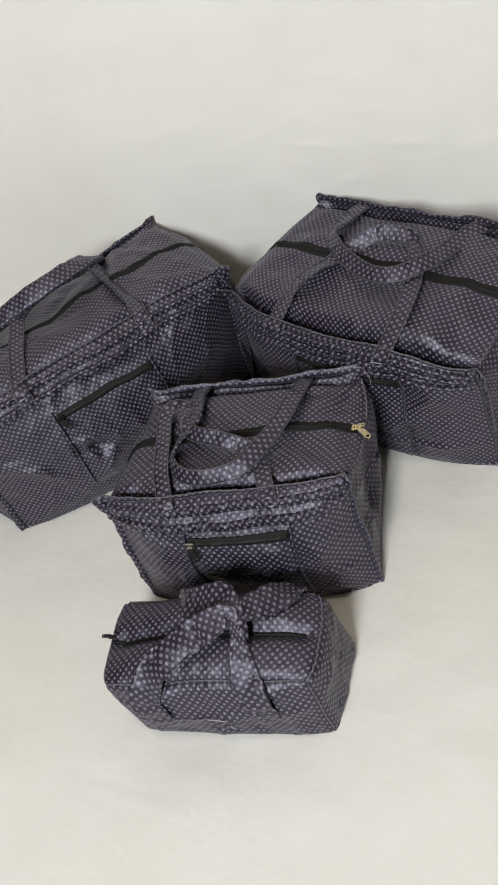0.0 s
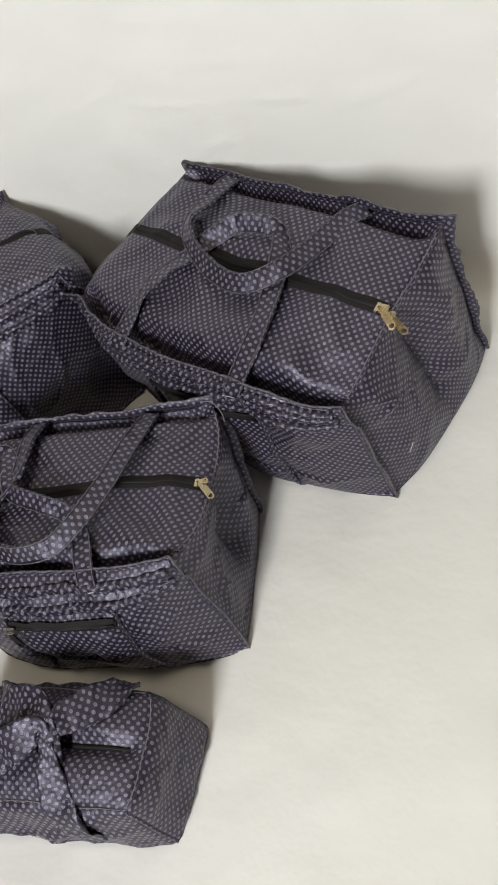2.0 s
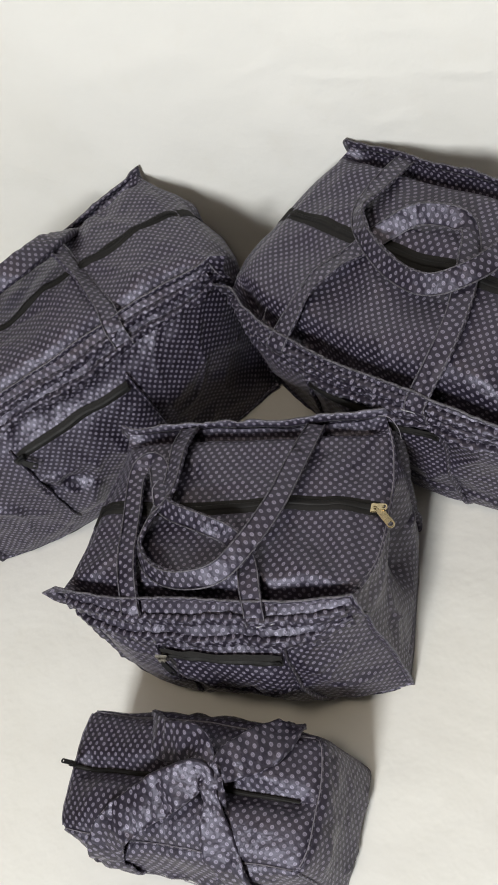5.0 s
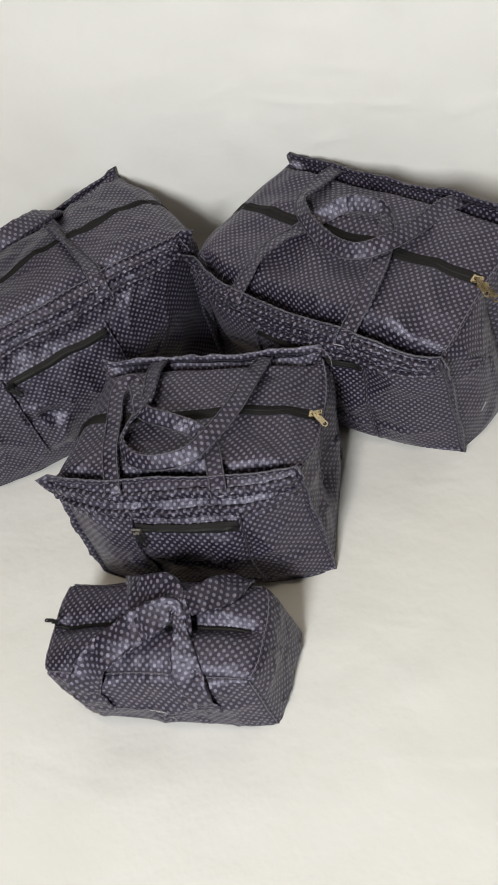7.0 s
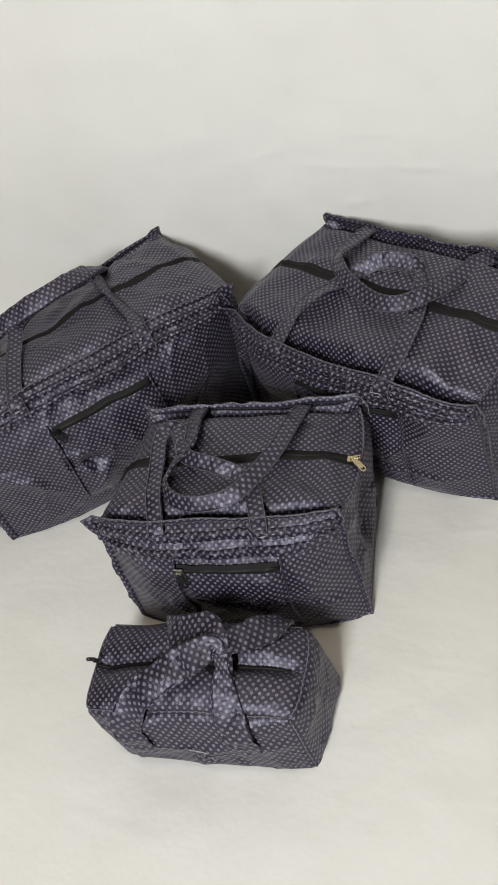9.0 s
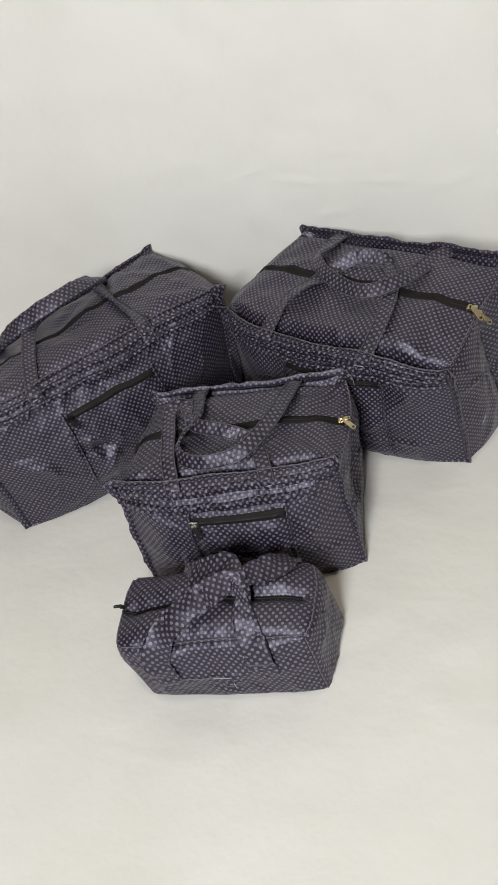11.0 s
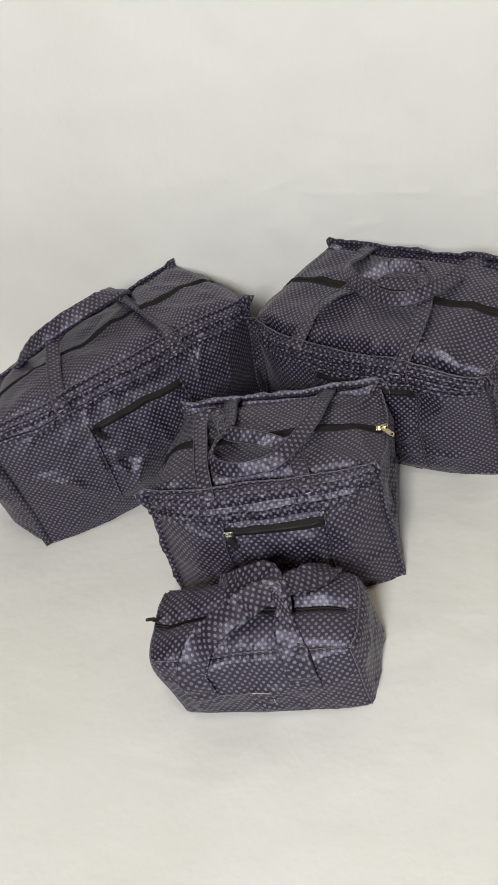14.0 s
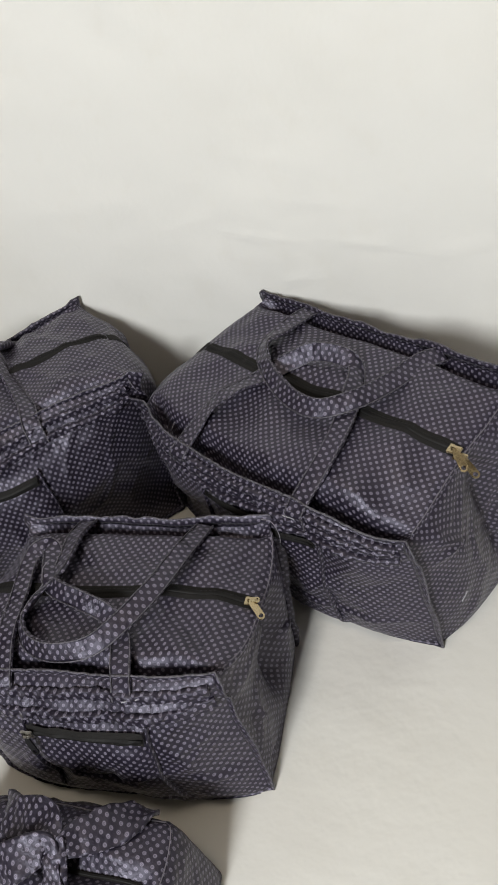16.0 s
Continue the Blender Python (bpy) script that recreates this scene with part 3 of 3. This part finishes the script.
SEWN = ((0.9, 0.0005), (0.95, 0.0028), (0.995, 0.0045))
SEWN_HIGH = ((0.94, 0.0004), (0.97, 0.0022), (0.995, 0.004))


def loose_thread(bag, points, parent=None):
    """A thread end that was never cut off."""
    return ribbon("loose_thread", [(p, (0.2, -0.5, 0.85)) for p in points], 0.0008, 0.0008, DULL_THREAD, parent or bag.ob, bag.base, 24, 1.0, "", 0.0002, None, False)


def sagging(shape, amount, middle=0.5):
    """The lower middle of a front panel that falls back under its own bulge."""
    return lambda u, v: shape(u, v) - amount * math.exp(-((u - middle) / 0.3) ** 2 - ((v - 0.22) / 0.24) ** 2)


def dips(amount, ends=0.0, rays=0.09):
    """A top panel that sinks behind the standing seams of its long edges."""
    def shape(u, v):
        h = -amount * ((1.0 + 0.5 * noise.noise((u * 14.0, amount * 900.0, 2.0))) * math.exp(-((v - 0.04) / 0.038) ** 2) + 0.8 * math.exp(-((v - 0.955) / 0.04) ** 2)) - ends * math.exp(-((v - 0.5) / 0.09) ** 2)
        for cu, cv in ((0.0, 0.0), (1.0, 0.0), (0.0, 1.0), (1.0, 1.0)):
            du, dv = abs(u - cu) * 1.6, abs(v - cv)
            r = math.hypot(du, dv)
            if 0.02 < r < 0.8:
                a = math.atan2(dv, du)
                h += rays * amount * math.sin(a * 11.0 + 2.0 * cu + 3.0 * cv) * math.sin(math.pi * min(1.0, r / 0.75)) ** 1.5 * (1 - 0.5 * r)
        return h * min(1.0, 14.0 * min(u, 1 - u))
    return shape


def pinch(amount, seed=0.0):
    """A side panel drawn in along its middle where the zip ends."""
    def shape(u, v):
        mid = 0.5 + 0.08 * math.sin(3 * v + seed)
        up = min(1.0, v * 2.5) * (0.35 + 0.65 * v) * (1 - v ** 6)
        return amount * up * (0.35 * math.exp(-((u - mid - 0.2) / 0.09) ** 2) - math.exp(-abs(u - mid) / 0.13))
    return shape


def bag_panels(bag, dense=1.0):
    def n(x, face, axis):
        return max(10, int(bag.size(face)[axis] / (0.0028 if face == "front" else 0.0036) * dense))
    for name, face in (("front_panel", "front"), ("back_panel", "back"), ("side_panel", "left"), ("side_panel", "right"), ("bottom_panel", "bottom")):
        bag.patch(name, face, 0, 1, 0, 1, n(0, face, 0), n(0, face, 1), FABRIC, turn=0.0)
    for v0, v1 in ((0.0, 0.5), (0.5, 1.0)):
        bag.patch("top_panel", "top", 0, 1, v0, v1, n(0, "top", 0), n(0, "top", 1) // 2, FABRIC)


def pocket(bag, u0, u1, v0, v1, slide_u, tab=True, zip_h=0.014, metal=None):
    """A patch pocket on the front, with its own zip along the upper rim."""
    w, h = bag.size("front")
    bag.patch("pocket", "front", u0, u1, v0, v1, 50, 36, FABRIC, 0.0035, 0.003, 0.004, "dotted patch pocket")
    half = zip_h / 2 / h
    vz = v1 - half * 1.6
    bag.patch("pocket_zipper", "front", u0 + 0.012, u1 - 0.012, vz - half, vz + half, 50, 4, TAPE, 0.0075, 0.001, 0.0015, "black zipper across the pocket")
    ch = 0.0022 / h
    bag.patch("pocket_zipper_coil", "front", u0 + 0.015, u1 - 0.015, vz - ch, vz + ch, 50, 3, COIL, 0.0098, 0.0008, 0.0006)
    p = bag.at("front", slide_u, vz, 0.011)
    along = bag.at("front", slide_u + 0.05, vz) - bag.at("front", slide_u, vz)
    down = bag.at("front", slide_u + 0.03, vz - 0.12) - bag.at("front", slide_u, vz)
    if tab:
        slider(bag, p, along, bag.normals["front"], metal or STEEL, [(down, 0.02, 0.008)], 1.05, "small pocket zip slider", BLACK_METAL)
    for u in (u0, u1):
        pts = [(bag.at("front", u + 0.004 * noise.noise((k, u, 1)), v0 + (v1 - v0) * k / 8, 0.0022 if k else -0.004), bag.normals["front"]) for k in range(9)]
        ribbon("pocket_seam", pts, 0.0026, 0.0055, FABRIC, bag.ob, bag.base, 30, 3.0)


# the largest bag, standing at the wall
large = Bag("largest dark dotted satin travel bag against the wall", dict(
    FBL=(-0.383, 0.160, 0.0), FBR=(-0.064, 0.438, 0.0), FTL=(-0.39, 0.142, 0.232), FTR=(-0.062, 0.427, 0.247),
    BBL=(-0.475, 0.335, 0.0), BBR=(-0.215, 0.575, 0.0), BTL=(-0.47, 0.335, 0.205), BTR=(-0.222, 0.588, 0.247)),
    dict(front=0.042, back=0.004, top=0.012, left=0.056, right=0.036, bottom=0.0, foot=0.6, front_shape=sagging(gathers(0.0015, 0.86, 2.0, 2), 0.02, 0.88), top_shape=dips(0.022, 0.0, 0.03), right_shape=pinch(0.006), roll_right=0.02, bow_right=0.014, roll_left=0.03), 1.0)
bag_panels(large)
large.seam("front", 0.009, 0.0022, 0.2, 0.6, 1.2)
large.seam("back", 0.007, 0.003)
rolls(large, "front", (0.965, 0.91), 0.009, 0.008, 1.0)
zipper(large, "top", 0.0, 1.0, 0.5, 0.0145)
large.patch("zipper_tape", "right", 0.46, 0.54, 0.6, 1.0, 4, 24, TAPE, 0.0012, 0.0, 0.0, "black woven zipper tape")
pocket(large, 0.30, 0.67, 0.16, 0.82, 0.315, True, 0.0115, BLACK_METAL)
ribbon("front_handle", foot(large, 0.256, SEWN) + [((-0.320, 0.262, 0.246), (0.5, -0.6, 0.6)), ((-0.338, 0.312, 0.254), (0.4, -0.4, 0.8)), ((-0.347, 0.352, 0.262), (0.4, -0.5, 0.75)), ((-0.322, 0.396, 0.270), (0.3, -0.6, 0.7)), ((-0.288, 0.428, 0.272), (0.3, -0.5, 0.8)),
                        ((-0.262, 0.440, 0.268), (0.6, 0.0, 0.75)), ((-0.232, 0.418, 0.258), (0.6, 0.5, 0.6)), ((-0.200, 0.390, 0.252), (0.6, 0.4, 0.7)), ((-0.172, 0.364, 0.248), (0.5, 0.0, 0.85))] + foot(large, 0.71, SEWN)[::-1],
       0.0215, 0.005, FABRIC, large.ob, large.base, 110, 1.0, "", 0.003, lambda s: 1.0 + 0.25 * math.exp(-((s - 0.5) / 0.12) ** 2))
ribbon("back_handle", [((-0.285, 0.505, 0.235), (0.2, -0.2, 0.9)), ((-0.268, 0.455, 0.272), (0.2, -0.4, 0.9)), ((-0.280, 0.400, 0.288), (0.3, -0.5, 0.7)), ((-0.322, 0.362, 0.282), (0.3, -0.6, 0.7)),
                       ((-0.372, 0.342, 0.262), (0.3, -0.4, 0.8)), ((-0.408, 0.335, 0.238), (0, -0.2, 0.95)), ((-0.425, 0.345, 0.212), (0, 0.2, 0.95))],
       0.028, 0.010, FABRIC, large.ob, large.base, 90, 4.0, "", 0.003, None, False)

# the second bag, to the other side at the wall
wide = Bag("large dark dotted satin travel bag with twin brass zip pulls", dict(
    FBL=(-0.070, 0.446, 0.0), FBR=(0.31, 0.266, 0.0), FTL=(-0.040, 0.413, 0.214), FTR=(0.292, 0.256, 0.198),
    BBL=(0.075, 0.575, 0.0), BBR=(0.401, 0.475, 0.0), BTL=(0.069, 0.592, 0.243), BTR=(0.383, 0.438, 0.240)),
    dict(front=0.046, back=0.004, top=0.008, left=0.036, right=0.018, bottom=0.0, foot=0.7, folds=0.6, brow=0.65, front_shape=sagging(gathers(0.002, 0.84, 5.0, 2), 0.022, 0.2), top_shape=dips(0.034, 0.0, 0.02), drops=[("FTR", 0.022, 0.055)], right_shape=pinch(0.046), sag_right=0.006, roll_left=0.016, bow_left=0.020, roll_right=0.008, bow_right=0.006), 2.0)
bag_panels(wide)
wide.seam("front", 0.010, 0.0022, 0.3, 0.6, 1.2)
wide.seam("back", 0.009, 0.002)
wide.edge_seam("top", 1, 0.06, 1, 0.94)
rolls(wide, "front", (0.968, 0.918, 0.868), 0.0082, 0.009, 2.0)
zipper(wide, "top", 0.0, 0.985, 0.5, 0.0145)
wide.patch("zipper_tape", "left", 0.455, 0.545, 0.6, 1.0, 4, 24, TAPE, 0.0012, 0.0, 0.0, "black woven zipper tape")
pocket(wide, 0.35, 0.77, 0.05, 0.86, 0.37, False, 0.011)
slider(wide, wide.at("top", 0.975, 0.49, 0.004), (1, -0.4, 0), wide.normals["top"], BRASS, [((0.45, -0.80, -0.38), 0.028, 0.0085)], 1.15, "pale brass zip slider")
slider(wide, wide.at("top", 0.999, 0.475, 0.004), (1, -0.4, 0), wide.normals["top"], BRASS, [((0.66, -0.66, -0.45), 0.029, 0.0085)], 1.1, "pale brass zip slider")
ribbon("front_handle", foot(wide, 0.26, SEWN) + [((0.058, 0.387, 0.233), (-0.7, -0.5, 0.5)), ((0.076, 0.404, 0.240), (-0.6, -0.4, 0.7)), ((0.104, 0.430, 0.240), (-0.5, -0.4, 0.75)), ((0.138, 0.450, 0.248), (-0.2, -0.8, 0.5)),
                        ((0.166, 0.456, 0.257), (0.0, -0.85, 0.5)), ((0.200, 0.450, 0.255), (0.2, -0.75, 0.6)), ((0.216, 0.438, 0.246), (0.7, -0.5, 0.5)), ((0.219, 0.400, 0.240), (0.4, -0.4, 0.8)), ((0.217, 0.356, 0.236), (-0.1, -0.4, 0.9)), ((0.208, 0.318, 0.228), (-0.3, -0.6, 0.7))] + foot(wide, 0.71, SEWN)[::-1],
       0.0225, 0.0035, FABRIC, wide.ob, wide.base, 110, 2.0, "", 0.0022)
ribbon("back_handle", [((0.138, 0.566, 0.239), (0, -0.3, 0.95)), ((0.128, 0.541, 0.247), (0, -0.3, 0.95)), ((0.113, 0.505, 0.252), (-0.2, -0.3, 0.95)), ((0.103, 0.470, 0.256), (-0.6, -0.3, 0.7)), ((0.116, 0.434, 0.253), (-0.5, -0.6, 0.6)), ((0.150, 0.394, 0.246), (-0.3, -0.7, 0.65)), ((0.188, 0.372, 0.246), (0.0, -0.7, 0.7)),
                       ((0.228, 0.384, 0.249), (0.2, -0.6, 0.75)), ((0.257, 0.420, 0.243), (0.3, -0.5, 0.8)), ((0.284, 0.456, 0.242), (0.2, -0.4, 0.9)), ((0.304, 0.475, 0.237), (0.1, -0.3, 0.95))],
       0.0220, 0.004, FABRIC, wide.ob, wide.base, 110, 6.0, "", 0.0024)

# the middle bag
middle = Bag("medium dark dotted satin travel bag with a front pocket", dict(
    FBL=(-0.128, 0.046, 0.0), FBR=(0.169, 0.073, 0.0), FTL=(-0.131, 0.054, 0.179), FTR=(0.157, 0.082, 0.188),
    BBL=(-0.10, 0.215, 0.0), BBR=(0.150, 0.240, 0.0), BTL=(-0.126, 0.238, 0.186), BTR=(0.149, 0.272, 0.176)),
    dict(front=0.040, back=0.01, top=0.006, left=0.014, right=0.006, bottom=0.0, foot=0.55, folds=0.7, brow=0.15, front_shape=sagging(gathers(0.003, 0.84, 7.0, 2), 0.010), top_shape=dips(0.026, 0.0, 0.10), right_shape=pinch(0.045), roll_left=0.02, roll_right=0.006, bow_right=0.014, bow_left=0.006, sag_right=0.018, sag_left=0.012), 3.0)
bag_panels(middle)
middle.seam("front", 0.010, 0.002, 0.35, 0.6, 0.8)
middle.seam("back", 0.008, 0.002, 0.35, 0.9)
middle.edge_seam("top", 1, 0.06, 1, 0.94)
rolls(middle, "front", (0.95, 0.86), 0.012, 0.007, 3.0)
zipper(middle, "top", 0.0, 0.97, 0.49, 0.0145)
middle.patch("zipper_tape", "left", 0.44, 0.56, 0.6, 1.0, 4, 24, TAPE, 0.0012, 0.0, 0.0, "black woven zipper tape")
pocket(middle, 0.31, 0.76, 0.12, 0.82, 0.335, True, 0.0125)
slider(middle, middle.at("top", 0.97, 0.485, 0.004), (1, 0.05, 0), (0, 0, 1), BRASS, [((0.66, -0.7, -0.15), 0.025, 0.0075), ((0.8, -0.1, 0.1), 0.010, 0.006)], 1.0, "pale brass zip slider with pull tabs")
ribbon("front_handle", foot(middle, 0.27, SEWN_HIGH) + [((-0.064, 0.088, 0.194), (0, -0.5, 0.85)), ((-0.075, 0.135, 0.195), (0, -0.4, 0.9)), ((-0.084, 0.178, 0.197), (0, -0.4, 0.9)), ((-0.078, 0.194, 0.199), (0.3, -0.3, 0.9)), ((-0.064, 0.192, 0.201), (0.5, -0.4, 0.75)), ((-0.049, 0.164, 0.202), (0.6, -0.4, 0.7)),
                        ((-0.034, 0.143, 0.204), (0.1, -0.75, 0.65)), ((0.002, 0.132, 0.203), (0.1, -0.75, 0.65)), ((0.033, 0.124, 0.196), (0.1, -0.7, 0.7)), ((0.054, 0.104, 0.192), (0.2, -0.6, 0.75)), ((0.066, 0.076, 0.190), (0.2, -0.6, 0.75))] + foot(middle, 0.70, SEWN_HIGH)[::-1],
       0.0200, 0.0035, FABRIC, middle.ob, middle.base, 120, 3.0, "", 0.0022)
ribbon("back_handle", [((-0.052, 0.246, 0.184), (0, -0.3, 0.95)), ((-0.048, 0.215, 0.197), (-0.1, -0.4, 0.9)), ((-0.040, 0.168, 0.203), (-0.4, -0.4, 0.8)), ((-0.052, 0.132, 0.198), (-0.8, -0.4, 0.4)), ((-0.056, 0.106, 0.195), (-0.6, -0.6, 0.5)), ((-0.036, 0.084, 0.195), (-0.2, -0.85, 0.5)), ((-0.006, 0.076, 0.197), (0, -0.85, 0.5)),
                       ((0.030, 0.082, 0.201), (0.2, -0.7, 0.7)), ((0.052, 0.102, 0.206), (0.3, -0.5, 0.8)), ((0.074, 0.150, 0.208), (0.3, -0.4, 0.9)), ((0.081, 0.205, 0.198), (0.2, -0.4, 0.9)), ((0.083, 0.256, 0.180), (0, -0.3, 0.95))],
       0.0200, 0.004, FABRIC, middle.ob, middle.base, 120, 8.0, "", 0.0022)

# the smallest bag, in front
small = Bag("smallest dark dotted satin bag with knotted handles", dict(
    FBL=(-0.084, -0.141, 0.0), FBR=(0.144, -0.127, 0.0), FTL=(-0.105, -0.137, 0.094), FTR=(0.132, -0.124, 0.103),
    BBL=(-0.09, -0.018, 0.0), BBR=(0.147, -0.012, 0.0), BTL=(-0.112, -0.026, 0.096), BTR=(0.126, -0.015, 0.108)),
    dict(front=0.010, back=0.008, top=0.014, left=0.014, right=0.006, bottom=0.0, foot=0.35, folds=0.5, wrinkle=0.8, top_shape=dips(0.0, 0.012), round=0.008, bow_right=0.008, bow_left=0.006), 4.0, 0.005)
bag_panels(small)
for u in (0, 1):
    small.edge_seam("top", u, 0.03, u, 0.97, 0.0025, 0.0022)
    small.edge_seam("front", u, 0.0, u, 0.97, 0.0025, 0.0022)
for v in (0, 1):
    small.edge_seam("top", 0.02, v, 0.98, v, 0.0025, 0.0022)
zipper(small, "top", 0.0, 0.93, 0.5, 0.005, 0.0026)
slider(small, (-0.109, -0.081, 0.101), (1, 0, 0), (0, 0, 1), BLACK_METAL, [((-1, 0.05, -0.2), 0.014, 0.0045)], 0.6, "dark metal zip slider")
ribbon("front_handle", foot(small, 0.215, ((0.42, -0.001), (0.6, 0.0015), (0.9, 0.003))) + [((-0.036, -0.128, 0.117), (-0.2, -0.6, 0.75)), ((-0.010, -0.106, 0.129), (-0.2, -0.5, 0.85)), ((0.022, -0.086, 0.141), (-0.1, -0.5, 0.85)), ((0.044, -0.072, 0.141), (0.2, -0.5, 0.8)), ((0.054, -0.088, 0.132), (0.5, -0.6, 0.6)), ((0.060, -0.112, 0.117), (0.3, -0.6, 0.75))]
       + foot(small, 0.735, ((0.5, -0.001), (0.65, 0.0015), (0.9, 0.003)))[::-1],
       0.036, 0.003, FABRIC, small.ob, small.base, 120, 5.0, "", 0.0045, lambda s: 1.0 - 0.62 * math.exp(-((s - 0.62) / 0.10) ** 2), False)
ribbon("back_handle", [((-0.040, -0.034, 0.088), (0, -0.1, 1)), ((-0.032, -0.038, 0.108), (-0.2, -0.3, 0.9)), ((-0.005, -0.048, 0.126), (0, -0.4, 0.9)), ((0.032, -0.05, 0.141), (0, -0.4, 0.9)), ((0.050, -0.068, 0.141), (0.3, -0.6, 0.7)), ((0.066, -0.055, 0.133), (0, -0.5, 0.85)),
                       ((0.088, -0.034, 0.124), (0, -0.3, 0.95)), ((0.100, -0.016, 0.113), (0, 0.2, 0.95)), ((0.102, -0.008, 0.095), (0, 0.9, 0.3))],
       0.036, 0.005, FABRIC, small.ob, small.base, 110, 9.0, "", 0.0045, lambda s: 1.0 - 0.5 * math.exp(-((s - 0.5) / 0.1) ** 2) - 0.6 * max(0.0, s - 0.75) * 4, False)
ribbon("knot", [((0.028, -0.046, 0.118), (-0.5, 0.3, 0.8)), ((0.038, -0.052, 0.131), (-0.4, 0.0, 0.9)), ((0.050, -0.066, 0.140), (0.0, -0.3, 0.95)), ((0.057, -0.082, 0.131), (0.3, -0.7, 0.6)), ((0.058, -0.094, 0.116), (0.3, -0.9, 0.1))],
       0.017, 0.004, FABRIC, small.ob, small.base, 80, 3.0, "", 0.004, lambda s: 0.7 + 0.3 * math.sin(3.1 * s), False, 150.0)

# loose rows of pale thread
stitch(small, "front", 0.50, 0.52, 0.022, 0.002, 0.06)
stitch(small, "front", 0.36, 0.51, 0.05, 0.0008, 0.0, None, DULL_THREAD)
stitch(small, "front", 0.54, 0.32, 0.018, 0.002, 1.4)
stitch(middle, "front", 0.73, 0.955, 0.017, 0.004, 0.12)
stitch(middle, "front", 0.28, 0.955, 0.017, 0.004, 0.05)
stitch(wide, "front", 0.69, 0.95, 0.015, 0.005, 0.05)
stitch(wide, "right", 0.16, 0.30, 0.014, 0.002, 0.9)
stitch(large, "front", 0.25, 0.95, 0.015, 0.005, 0.1)

# thread ends left at the seams
loose_thread(middle, [(0.146, 0.262, 0.190), (0.156, 0.262, 0.188), (0.164, 0.256, 0.178), (0.166, 0.25, 0.170)])
loose_thread(middle, [(-0.045, 0.165, 0.218), (-0.052, 0.158, 0.212), (-0.050, 0.148, 0.206)])
loose_thread(large, [(-0.062, 0.424, 0.246), (-0.054, 0.418, 0.236), (-0.050, 0.420, 0.226)])
loose_thread(wide, [(0.002, 0.392, 0.205), (0.0, 0.378, 0.198), (0.006, 0.374, 0.188)])
